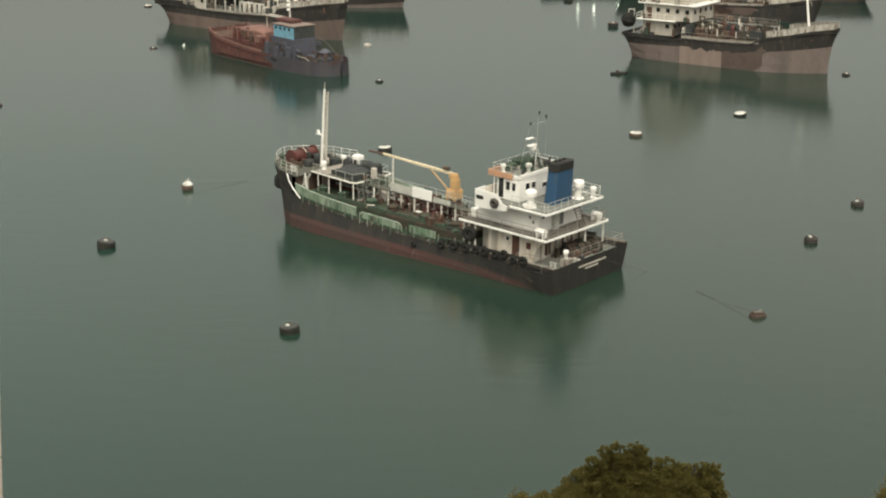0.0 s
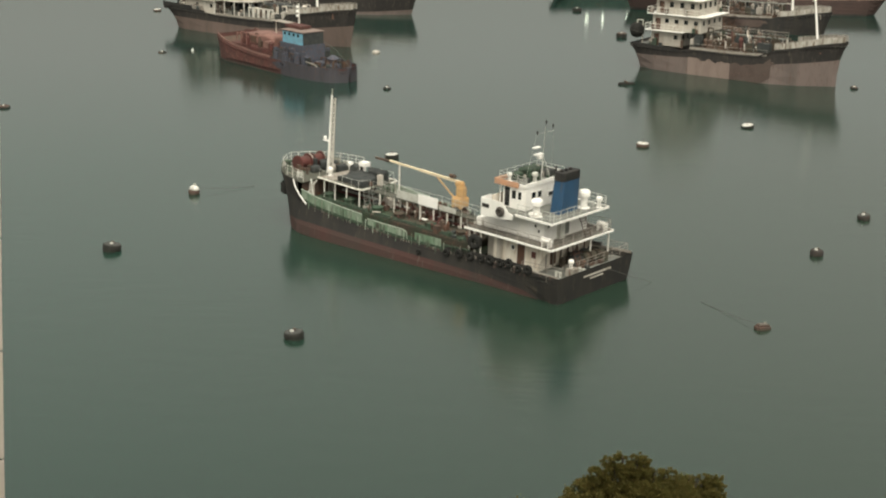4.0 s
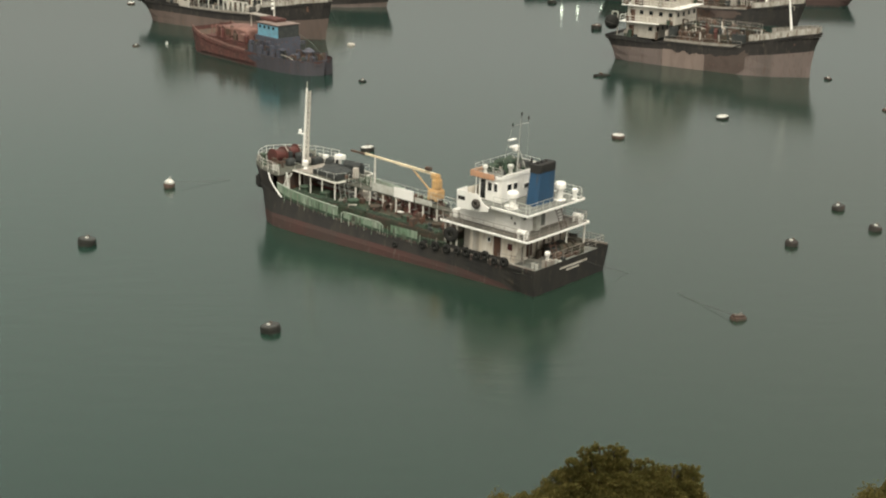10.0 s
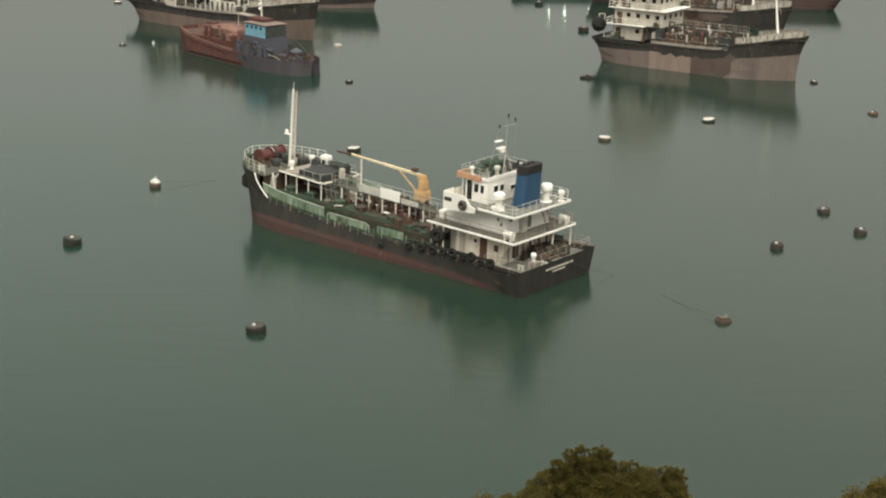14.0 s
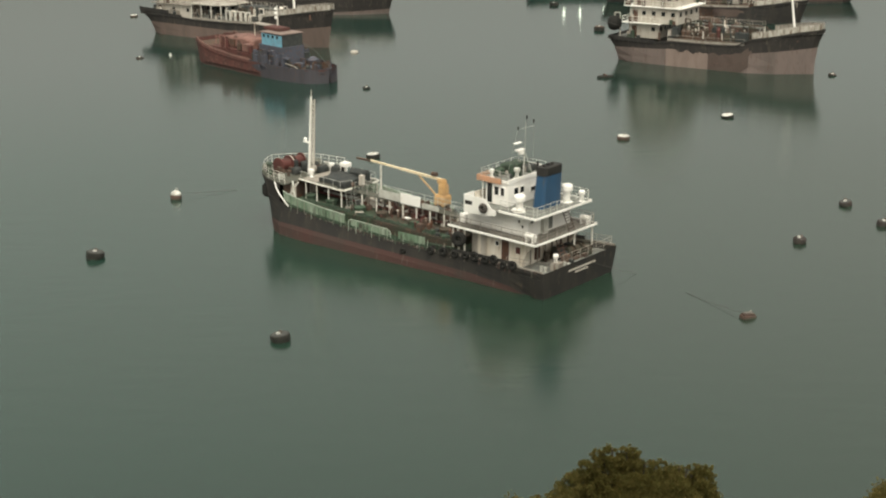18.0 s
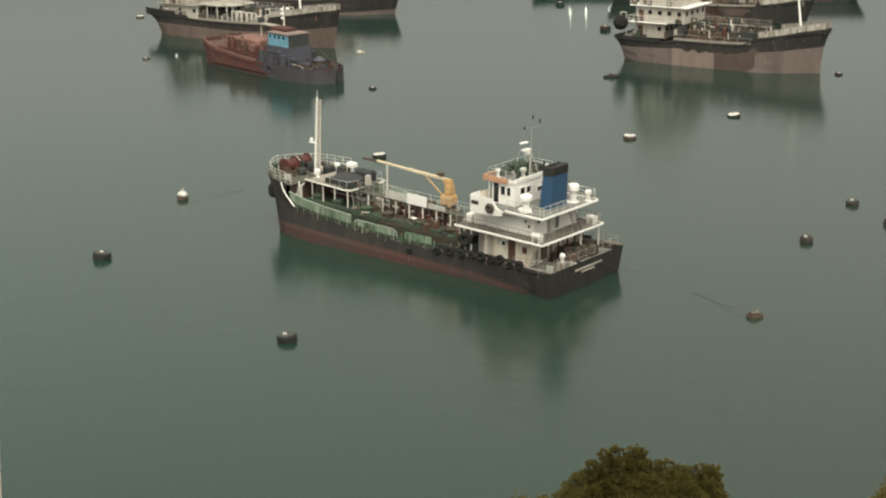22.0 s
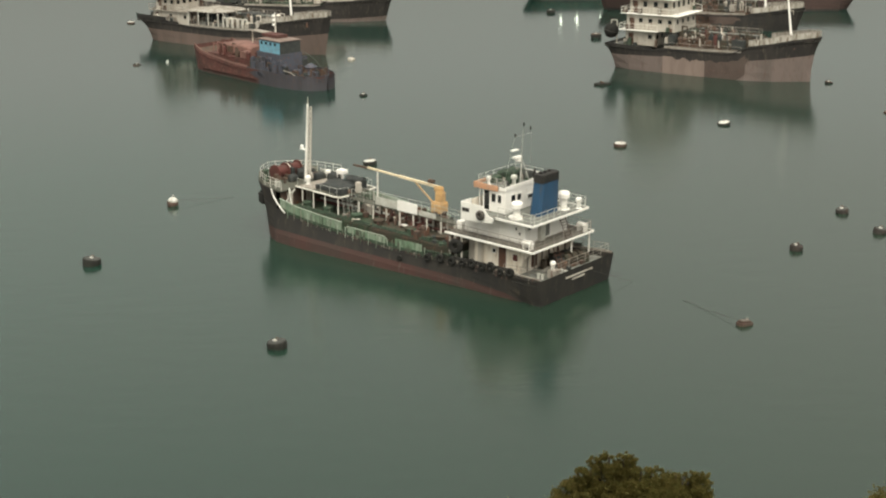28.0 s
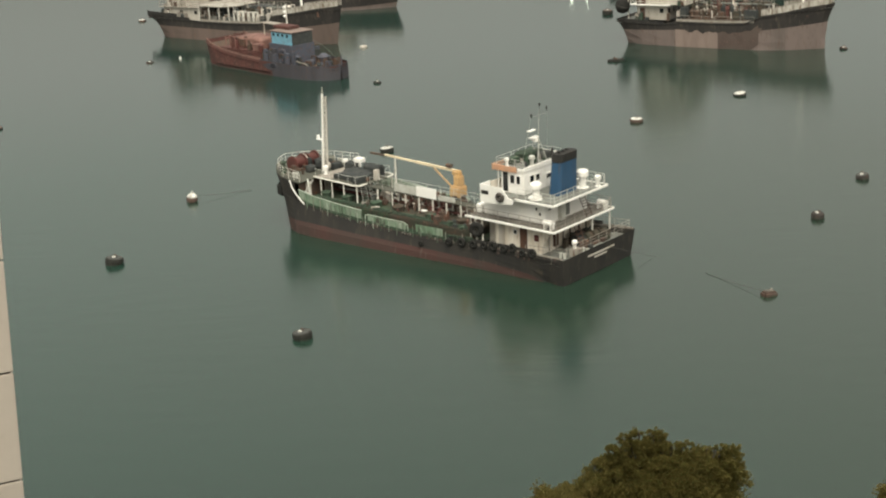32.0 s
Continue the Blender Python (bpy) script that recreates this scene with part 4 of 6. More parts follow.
    for i in range(26):
        u, v = rnd.uniform(5.6, 8.2), rnd.uniform(-2.4, 2.0)
        h, r = rnd.uniform(0.25, 0.8), rnd.uniform(0.08, 0.24)
        bm = lathe(nb(), [(r, 0), (r * 0.9, h * 0.7), (r * 0.5, h)], 9, (u, v, ZR)) if i % 3 else bx(u - r, u + r, v - r, v + r, ZR, ZR + h * 0.7, bevel=0.03)
        part("roof_gear", bm, rnd.choice([under_green, tarp, deck_grey, dirty]), ship)
    for u0, u1, v0, v1, h in ((6.9, 8.2, -1.9, 0.2, 0.75), (6.2, 7.2, -2.5, -1.2, 0.55), (7.4, 8.3, 0.5, 1.5, 0.5)):
        bm = bx(u0, u1, v0, v1, ZR, ZR + h)
        bmesh.ops.subdivide_edges(bm, edges=bm.edges, cuts=3, use_grid_fill=True)
        for w in bm.verts:
            w.co += Vector((noise.noise(w.co * 1.9), noise.noise(w.co * 2.3 + Vector((5, 0, 0))), noise.noise(w.co * 2.1) if w.co.z > ZR + 0.1 else 0)) * 0.16
        part("gear_cover", bm, rnd.choice([under_green, tarp, under_green]), ship, "dark cover over gear on the roof", True)
    mushroom_vent(ship, (7.6, 2.2, ZR), 0.75, 0.22)
    mushroom_vent(ship, (5.7, 0.9, ZR), 0.9, 0.3, grey_pipe)
    # signal mast with radar scanner
    mt = part("signal_mast", cyl(nb(), (5.9, -0.2, ZR), (5.65, -0.2, ZR + 4.9), 0.035, 0.014, 8), grey_pipe, ship)
    bm = nb()
    cyl(bm, (5.9, -0.2, ZR), (5.75, -0.2, ZR + 1.7), 0.06, seg=8)
    for d in (-0.7, 0.7):
        cyl(bm, (5.3, -0.2 + d, ZR), (5.75, -0.2, ZR + 2.2), 0.025, seg=6)
    part("mast_stays", bm, grey_pipe, mt)
    part("radar_scanner", bx(6.0, 6.5, -0.65, 0.35, ZR + 2.15, ZR + 2.32, bevel=0.04), white, mt, "white radar scanner bar")
    part("radar_base", bx(5.9, 6.35, -0.45, 0.05, ZR + 1.85, ZR + 2.12, bevel=0.05), white, mt)
    part("upper_scanner", bx(6.1, 6.5, -0.3, 0.6, ZR + 2.85, ZR + 2.95, bevel=0.03), white, mt)
    part("yard", tube(nb(), [(5.7, -1.5, ZR + 4.3), (5.7, 0.95, ZR + 4.3)], 0.012), grey_pipe, mt)
    for v, h in ((-1.35, 4.75), (-0.35, 5.25), (0.85, 4.45)):
        bm = cyl(nb(), (5.7, v, ZR + 4.3), (5.7, v, ZR + h), 0.012, seg=5)
        lathe(bm, [(0.05, 0), (0.08, 0.08), (0.08, 0.26), (0.04, 0.34)], 8, (5.7, v, ZR + h - 0.2))
        part("lamp_pole", bm, black, mt)
    for v in (-1.4, 0.9):
        part("halyard", cyl(nb(), (5.7, v, ZR + 4.3), (6.4, v * 1.6, ZR + 0.1), 0.008, seg=4), grey_pipe, mt)
    part("horn", cyl(nb(), (5.3, -1.6, ZR + 0.2), (5.3, -1.6, ZR + 1.1), 0.13, 0.1, 8), black, mt)
    # funnel
    bm = nb()
    poly = [(2.25, -1.2), (2.25, 1.1), (2.5, 1.35), (3.3, 1.35), (3.6, 1.1), (3.6, -1.2), (3.3, -1.45), (2.5, -1.45)]
    cx, cy = 2.9, -0.5
    rings = []
    for s, z in ((1.0, ZW), (0.90, ZW + 2.9), (0.895, ZW + 2.91), (0.93, ZW + 2.95), (0.91, ZW + 3.65), (0.75, ZW + 3.7)):
        rings.append([bm.verts.new((cx + (x - cx) * s + (z - ZW) * -0.05, cy + (y - cy) * s, z)) for x, y in poly])
    for k, (a, c) in enumerate(zip(rings, rings[1:])):
        for i in range(8):
            f = bm.faces.new((a[i], c[i], c[(i + 1) % 8], a[(i + 1) % 8]))
            f.material_index = 1 if k >= 2 else 0
    bm.faces.new(rings[-1]).material_index = 1
    bmesh.ops.recalc_face_normals(bm, faces=bm.faces)
    fun = part("funnel", bm, [funnel_blue, black], ship, "blue funnel with a black top")
    for v in (-0.5, 0.1, 0.7):
        part("exhaust_pipe", cyl(nb(), (2.8, v, ZW + 3.5), (2.75, v, ZW + 3.85), 0.16, seg=10), black, fun)
    # ventilators and rafts
    for (u, v, h, r, z) in ((3.6, 3.0, 1.5, 0.54, ZW), (2.3, -2.2, 1.6, 0.54, ZW), (1.4, -3.3, 0.95, 0.3, ZW), (-0.2, 2.4, 0.95, 0.26, 2.55), (3.3, -3.4, 0.7, 0.3, ZW)):
        mushroom_vent(ship, (u, v, z), h, r)
    bm = bx(3.2, 4.2, 2.6, 3.5, ZW, ZW + 0.3, bevel=0.08)
    part("vent_base", bm, white, ship)
    for u, v in ((1.5, 3.9), (1.2, -3.7)):
        bm = cyl(nb(), (u - 0.5, v, ZB + 0.55), (u + 0.5, v, ZB + 0.55), 0.26, seg=14)
        box(bm, u - 0.4, u - 0.3, v - 0.3, v + 0.3, ZB, ZB + 0.5)
        box(bm, u + 0.3, u + 0.4, v - 0.3, v + 0.3, ZB, ZB + 0.5)
        part("liferaft_canister", bm, white, ship, "white liferaft canister")
    part("boat_deck_box", bx(9.9, 10.6, 1.2, 3.2, ZB, ZB + 0.75, bevel=0.05), white, ship)
    # poop: bulwark, winch, rail and gear
    side_strip(ship, st, -1.1, 9.6, -0.06, 0.12, 0.08, dirty, name="poop_coaming", step=1.2)
    rail(ship, [(3.6, 4.7, 2.46), (0.6, 4.75, 2.68), (-1.1, 4.75, 2.8)], 0.6, dirty, 1.3, bars=2)
    for sgn in (1, -1):
        side_strip(ship, st, 2.2, 13.2, 0.02, 0.42, 0.06, hull_black, sides=(sgn,), step=1.1, name="low_bulwark", label="low black bulwark along the poop")
    rail(ship, [(-1.1, 4.75, 2.8), (-1.1, -4.75, 2.8), (0.6, -4.75, 2.68), (10.0, -4.6, 2.12)], 0.8, dirty, 1.2, bars=3)
    wn_ = part("mooring_winch", bx(0.2, 1.4, -2.6, -0.2, 2.0, 2.2), deck_rust, ship, "dark red mooring winch")
    for v in (-2.2, -1.3):
        bm = cyl(nb(), (0.8, v, 2.75), (0.8, v + 0.8, 2.75), 0.4, seg=14)
        cyl(bm, (0.8, v, 2.75), (0.8, v + 0.06, 2.75), 0.62, seg=16)
        part("drum", bm, deck_brown, wn_)
    bm = bx(0.8, 1.9, -1.5, 0.2, 2.0, 2.95)
    bmesh.ops.subdivide_edges(bm, edges=bm.edges, cuts=4, use_grid_fill=True)
    for w in bm.verts:
        w.co += Vector((noise.noise(w.co * 1.9), noise.noise(w.co * 2.3 + Vector((5, 0, 0))), noise.noise(w.co * 2.1) if w.co.z > 2.1 else 0)) * 0.22
    part("gear_heap", bm, tarp, ship, "dark brown heap of ropes and gear on the poop", True)
    for i in range(22):
        u, v = rnd.uniform(-0.3, 2.3), rnd.uniform(-3.8, 2.6)
        h, w = rnd.uniform(0.3, 1.1), rnd.uniform(0.2, 0.45)
        part("poop_gear", bx(u - w, u + w, v - w, v + w, 2.0, 2.0 + h, bevel=0.04), rnd.choice([deck_rust, deck_brown, deck_brown, dirty, tarp, buoy_brown]), ship)
    for v in (-3.0, -1.9, -0.6, 0.4, 1.5, 2.5):
        part("riser_pipe", tube(nb(), [(2.6, v, 2.0), (2.6, v, ZB - 0.3), (1.4, v + 0.3, ZB - 0.3)], 0.07), dirty if v > 0 else deck_rust, ship)
    # name and port on the transom, as bars
    for y0, y1, z in ((-2.2, 1.8, 2.02), (-1.1, 0.8, 1.7)):
        k = 13 if y1 - y0 > 3 else 7
        w = (y1 - y0) / k
        for i in range(k):
            u = -1.25 + (2.66 - z) * 0.11 - 0.02
            bm = bx(u - 0.04, u + 0.2, y0 + i * w + 0.04, y0 + (i + 1) * w - 0.08, z - 0.08, z + 0.08)
            part("name_bar", bm, grimy, ship)


tank = tanker()
TYRE = mesh_of(torus(nb(), (0, 0, 0), (0, 1, 0), 0.34, 0.22), rubber, True)


WORN = TYRE.copy()
WORN.materials[0] = worn_rubber


def tyre(u, v, z, yaw=0.0, big=1.0, label="black rubber tyre fender hung on the ship's side"):
    ob = new("tyre_fender", TYRE)
    ob.matrix_basis = TANK @ pose(u * SLIM, v, z, 0, 0, yaw) @ Matrix.Scale(big, 4)
    return tagged(ob, label, "fender", "tyre fenders along the tanker")


for u, v, zt, s in ((2.45, 5.28, 2.7, 0.95), (3.65, 5.2, 2.5, 0.75), (4.85, 5.1, 2.72, 0.95), (5.9, 5.04, 2.5, 0.85), (7.2, 5.0, 2.5, 1.0),
                    (8.35, 4.96, 2.36, 0.8), (9.7, 4.94, 2.24, 0.9), (11.1, 4.94, 2.18, 0.95), (12.7, 4.95, 1.95, 0.8), (16.2, 5.04, 1.25, 0.6)):
    tyre(u, v - 0.1, zt - 0.08, random.uniform(-8, 8), s * 0.84)
tyre(6.3, 4.86, 6.95, 0, 0.82, "worn grey tyre hung on the bridge wing").data = WORN
tyre(9.35, 4.65, 3.55, 12, 1.3, "large black tyre hung under the boat deck edge")
FENDERS = [ob for ob in bpy.data.objects if ob.name.startswith("tyre_fender")]
# dark drums lying on the raised platform
DRUMS = []
for u in (28.4, 29.5):
    dm = thing("oil_drum", TANK @ pose(u * SLIM, -2.0, 4.98, 0, 0, 11), "dark grimy oil drum lying on the tanker's deck", "drum", "oil drums on the platform")
    part("barrel", cyl(nb(), (-0.5, 0, 0), (0.5, 0, 0), 0.43, seg=16), tarp, dm)
    for x in (-0.48, -0.17, 0.17, 0.48):
        part("hoop", torus(nb(), (x, 0, 0), (1, 0, 0), 0.43, 0.025, 16, 5), tarp, dm)
    DRUMS.append(dm)
fn = thing("bow_fender", TANK @ pose(37.3 * SLIM, 2.9, 2.95), "large black rubber fender at the bow", "fender")
part("pad", bx(-0.55, 0.55, -0.2, 0.55, -0.75, 0.6, bevel=0.22), rubber, fn)


# ---- ships moored behind ----
def stations(L, B, z, over_s=1.8, over_b=1.6, cut=2.0):
    """Hull lines for a small coaster of waterline length L, beam B and side heights z: stern, mid, break, bow."""
    h = B / 2
    return [(-over_s, h * 0.78, -over_s + cut, h * 0.45, z[0]), (-over_s + 0.8, h * 0.93, -over_s + cut + 0.4, h * 0.65, z[0] - 0.05), (1.5, h, max(2.0, cut - over_s + 1.5), h * 0.9, z[0] - 0.15), (L * 0.2, h, L * 0.2, h * 0.98, z[0] - 0.3),
            (L * 0.26, h, L * 0.26, h, z[1]), (L * 0.5, h, L * 0.5, h, z[1]), (L * 0.69, h, L * 0.69, h * 0.99, z[1] + 0.2), (L * 0.72, h, L * 0.71, h * 0.97, z[2]),
            (L * 0.85, h * 0.86, L * 0.84, h * 0.7, z[2] + (z[3] - z[2]) * 0.4), (L * 0.94, h * 0.55, L * 0.92, h * 0.36, z[2] + (z[3] - z[2]) * 0.75),
            (L + over_b * 0.5, h * 0.25, L * 0.985, h * 0.1, z[3] - 0.1), (L + over_b, 0.05, L, 0.03, z[3])]


def clutter(ship, u0, u1, hv, z, count, seed, mats, hmax=1.4):
    rnd = random.Random(seed)
    for i in range(count):
        u, v = rnd.uniform(u0, u1), rnd.uniform(-hv, hv)
        w, d, h = rnd.uniform(0.2, 0.8), rnd.uniform(0.2, 0.7), rnd.uniform(0.3, hmax)
        k = i % 4
        if k == 0:
            bm = lathe(nb(), [(d * 0.6, 0), (d * 0.6, h * 0.7), (d * 0.75, h * 0.75), (d * 0.3, h)], 9, (u, v, z))
        elif k == 1:
            bm = tube(nb(), [(u, v, z), (u, v, z + h), (u + w * 2, v, z + h), (u + w * 2, v, z)], 0.09)
        elif k == 2:
            bm = bx(u - w, u + w, v - d, v + d, z, z + h * 0.8, bevel=0.05)
        else:
            bm = cyl(nb(), (u, v, z), (u + rnd.uniform(-0.3, 0.3), v, z + h * 1.2), 0.12, 0.08, 7)
        part("deck_fitting", bm, rnd.choice(mats), ship)


def accommodation(ship, u0, u1, hv, z0, tiers, mat, slab=None):
    """A stepped deckhouse: tiers of (height, front inset, half width). Each tier a part with its windows."""
    z = z0
    for i, (h, inset, w) in enumerate(tiers):
        name = ("lower_deckhouse", "middle_deckhouse", "wheelhouse", "monkey_island")[min(i, 3)]
        a, c = u0 + 0.4 * i, u1 - inset
        tier = part(name, bx(a, c, -w, w, z, z + h - 0.1, bevel=0.05), mat, ship)
        k = max(2, int((c - a) / 1.6))
        for j in range(k):
            for sgn, ax in ((-1, "y-"), (1, "y+")):
                if i == 0 and j % 2:
                    continue
                glazed(tier, (a + (c - a) * (j + 0.5) / k, sgn * w, z + h * 0.6), ax, 0.7, 0.65 if i < 2 else 0.85, grimy)
        k = max(3, int(2 * w / 1.5))
        for j in range(k):
            glazed(tier, (c, -w + 2 * w * (j + 0.5) / k, z + h * 0.6), "x+", 0.75, 0.7 if i < 2 else 0.9, grimy)
        part("door", bx(a + 0.7, a + 1.4, -w - 0.05, -w + 0.02, z + 0.1, z + 1.9), door_brown, tier)
        part("deck_slab", bx(u0 - 0.7 + 0.3 * i, c + 0.9, -hv, hv, z + h - 0.1, z + h + 0.03, bevel=0.03), slab or white, ship)
        lim = (u0 - 0.6 + 0.3 * i, c + 0.8)
        rail(ship, [(lim[1], -hv + 0.1, z + h), (lim[0], -hv + 0.1, z + h), (lim[0], hv - 0.1, z + h), (lim[1], hv - 0.1, z + h)], 0.95, slab or white_pipe, 1.6, bars=2, r=0.035)
        z += h
    return z


def pole(ship, at, top, r, material, name="mast"):
    m = part(name, cyl(nb(), at, top, r, r * 0.55, 8), material, ship)
    t = Vector(top)
    part("crosstree", tube(nb(), [t + Vector((0, -0.8, -0.9)), t + Vector((0, 0.8, -0.9))], 0.05), material, m)
    part("mast_lamp", lathe(nb(), [(0.1, 0), (0.14, 0.15), (0.08, 0.3)], 8, t + Vector((0.15, 0, -1.6))), white, m)
    return m


def coaster(name_label, m, L, B, z, mats, paint, rust_deck, house, seed, group="ships moored behind", catwalk=True, over_s=1.8, cut=2.0, counter=2.6, flare=1.2):
    ship = thing("cargo_ship", m, name_label, "ship", group)
    st = stations(L, B, z, over_s, cut=cut)
    hull(ship, st, paint, mats, counter=counter, flare=flare)
    side_strip(ship, st, -1.0, L * 0.97, -0.3, -0.12, -0.12, black, name="rubbing_strake", step=2.5)
    deck_sheet(ship, st, 0.35, deck_grey, u1=L * 0.26, name="aft_deck")
    deck_sheet(ship, st, 0.15, rust_deck, u0=L * 0.26, u1=L * 0.70, name="main_deck")
    deck_sheet(ship, st, 0.55, deck_grey, u0=L * 0.72, name="forecastle_deck")
    h = B / 2
    trunk = part("cargo_trunk", bx(L * 0.28, L * 0.69, -h * 0.72, h * 0.72, z[1] - 0.3, z[1] + 0.75, bevel=0.08), rust_deck, ship)
    for j in range(7):
        u = L * (0.31 + 0.05 * j)
        part("hatch", lathe(nb(), [(0.5, 0), (0.5, 0.4), (0.6, 0.42), (0.6, 0.55), (0.2, 0.62)], 10, (u, (-1) ** j * h * 0.4, z[1] + 0.75)), rust_deck, trunk)
    clutter(ship, L * 0.27, L * 0.70, h * 0.85, z[1] + 0.6, 130, seed, [deck_rust, deck_brown, dirty, tarp, rust_deck, deck_brown, tarp, grimy], 2.0)
    clutter(ship, L * 0.74, L * 0.95, h * 0.5, z[2] - 0.2, 24, seed + 1, [deck_rust, dirty, tarp, door_brown], 1.1)
    for v in (-0.5, 0.0, 0.5):
        part("cargo_pipe", tube(nb(), [(L * 0.27, v * h, z[1] + 1.0), (L * 0.69, v * h, z[1] + 1.0)], 0.12, 7), rnd_mat(seed, v), ship)
    if catwalk:
        cw = part("catwalk", bx(L * 0.24, L * 0.73, -0.5, 0.5, z[1] + 2.3, z[1] + 2.4), deck_grey, ship)
        for j in range(8):
            part("post", cyl(nb(), (L * (0.26 + 0.065 * j), -0.45, z[1] + 0.6), (L * (0.26 + 0.065 * j), -0.45, z[1] + 2.3), 0.08, seg=6), dirty, cw)
        for v in (-0.48, 0.48):
            rail(ship, [(L * 0.24, v, z[1] + 2.4), (L * 0.73, v, z[1] + 2.4)], 0.95, dirty, 2.2, bars=2, r=0.018)
    # rail along the waist and round the bow
    for sgn in (1, -1):
        rail(ship, [(L * 0.27, sgn * (h - 0.1), z[1]), (L * 0.48, sgn * (h - 0.1), z[1] + 0.03), (L * 0.69, sgn * (h - 0.15), z[1] + 0.2)], 0.9, dirty, 2.0, bars=2, r=0.022)
        side_strip(ship, st, L * 0.27, L * 0.69, 0.0, 0.35, 0.06, dirty, sides=(sgn,), step=2, name="bulwark")
        pts = [(u, sgn * (interp(st, u)[1] - 0.1), interp(st, u)[4]) for u in (L * 0.73, L * 0.85, L * 0.94, L + 0.9)]
        rail(ship, pts, 0.95, dirty, 1.2, bars=3, r=0.035)
        side_strip(ship, st, L * 0.73, L + 1.2, 0.0, 0.85, 0.06, mottled, sides=(sgn,), step=1.5, name="bow_bulwark")
        side_strip(ship, st, -1.7, L * 0.2, -0.05, 0.3, 0.08, black, sides=(sgn,), step=1.5, name="stern_bulwark")
    accommodation(ship, *house)
    u0, u1, hv, z0, tiers = house[:5]
    rnd = random.Random(seed + 7)
    z = z0
    for h_, inset, w in tiers:
        for i in range(9):
            u, s_ = rnd.uniform(u0 - 0.4, u1 - inset + 0.6), rnd.choice([-1, 1])
            bw, bh = rnd.uniform(0.12, 0.4), rnd.uniform(0.3, 1.3)
            part("house_fitting", bx(u - bw, u + bw, s_ * (hv - 0.5) - 0.18, s_ * (hv - 0.5) + 0.18, z, z + bh, bevel=0.03), rnd.choice([grimy, dirty, mottled, tarp, deck_rust, under_green]), ship)
        z += h_
    return ship, st


def rnd_mat(seed, v):
    return random.Random(seed + int(v * 10)).choice([deck_rust, grey_pipe, dark_red])


def R_pose(x, y, yaw):
    return pose(x, y, 0, 0, 0, yaw)


# pink-bottomed tanker with a white bridge
# far deckhouses take the dulled white, distance haze put into their colour
R1, r1_st = coaster("moored tanker with black sides, faded pink bottom and white bridge", R_pose(30.8, 245.4, -35), 30.6, 9.0, (3.8, 3.95, 5.2, 6.9),
                    [old_black, hull_pink], [(-3, 2.2), (6, 2.5), (8, 2.6), (21, 2.85), (23, 3.15), (34, 4.3)], deck_rust,
                    (0.8, 9.6, 4.3, 3.8, [(2.5, 3.6, 3.2), (2.6, 0.0, 3.7), (2.5, 0.8, 3.4), (2.2, 2.4, 2.6)], grimy), 21, over_s=2.9, cut=1.5, flare=3.0)


def worn_patch(ship, st, u0, u1, z0, z1, material, side, seed, label):
    """A ragged-edged patch of old paint on a hull side, a few millimetres proud of it."""
    bm = nb()
    prev = None
    k = int((u1 - u0) / 0.35)
    for i in range(k + 1):
        u = u0 + (u1 - u0) * i / k
        s = interp(st, u)
        taper = min(1.0, min(i, k - i) / 5)
        zm = (z0 + z1) / 2
        a = s[4] + zm + (z0 - zm) * taper + 0.4 * noise.noise(Vector((u * 0.9, seed, 0))) + 0.25 * noise.noise(Vector((u * 2.7, seed, 2)))
        c_ = s[4] + zm + (z1 - zm) * taper + 0.4 * noise.noise(Vector((u * 0.9, seed, 5))) + 0.25 * noise.noise(Vector((u * 2.7, seed, 8)))
        ring = [bm.verts.new((u, side * (s[1] + d), z)) for d in (0.03, -0.15) for z in (min(a, c_ - 0.05), c_)]
        if prev:
            bm.faces.new((prev[0], prev[1], ring[1], ring[0]))
            bm.faces.new((prev[1], prev[3], ring[3], ring[1]))
            bm.faces.new((prev[2], prev[0], ring[0], ring[2]))
        prev = ring
    bmesh.ops.recalc_face_normals(bm, faces=bm.faces)
    return part("paint_patch", bm, material, ship, label)


pink_fresh = surface("fresher_pink", (0.215, 0.166, 0.146), (0.165, 0.126, 0.11), (0.14, 0.10, 0.083), 0.75, scale=0.5, amount=0.45, streak=True)
side_strip(R1, r1_st, 8.1, 15.2, -4.1, -1.25, -0.03, pink_fresh, name="paint_band", sides=(-1,), step=1.2, label="fresher pink bottom paint")
side_strip(R1, r1_st, 15.25, 21.9, -4.1, -1.15, -0.03, hull_patch, name="paint_band", sides=(-1,), step=1.2, label="dark red-brown repainted band")
worn_patch(R1, r1_st, 8.5, 21.0, -1.45, -0.3, old_black, -1, 9.0, "black smeared paint under the rail")
worn_patch(R1, r1_st, 19.5, 22.4, -2.9, -1.0, hull_patch, -1, 1.0, "dark red-brown smear")
dinghy = thing("dinghy", R_pose(30.8, 245.4, -35) @ pose(-2.1, -2.6, 5.7), "dark covered dinghy slung at a tanker's stern", "boat")
part("cover", lathe(nb(), [(0.85, -0.9), (1.15, -0.3), (1.2, 0.3), (0.9, 0.9), (0.35, 1.2)], 14), rubber, dinghy, "", True)
part("keel", lathe(nb(), [(0.3, -1.15), (0.85, -0.9)], 14), black, dinghy)
part("lashing", torus(nb(), (0, 0, 0), (0.25, 0.1, 1), 1.2, 0.035, 20, 5), rope, dinghy)
part("davit", tube(nb(), [(-1.2, -2.4, 3.7), (-1.2, -2.4, 7.4), (-2.1, -2.6, 7.4), (-2.1, -2.6, 6.8)], 0.09), grimy, R1)
pole(R1, (27.4, 0, 5.2), (26.3, 0, 13.5), 0.22, white)
pole(R1, (16.5, -1.5, 3.8), (16.5, -1.5, 7.3), 0.14, cream, "derrick_post")
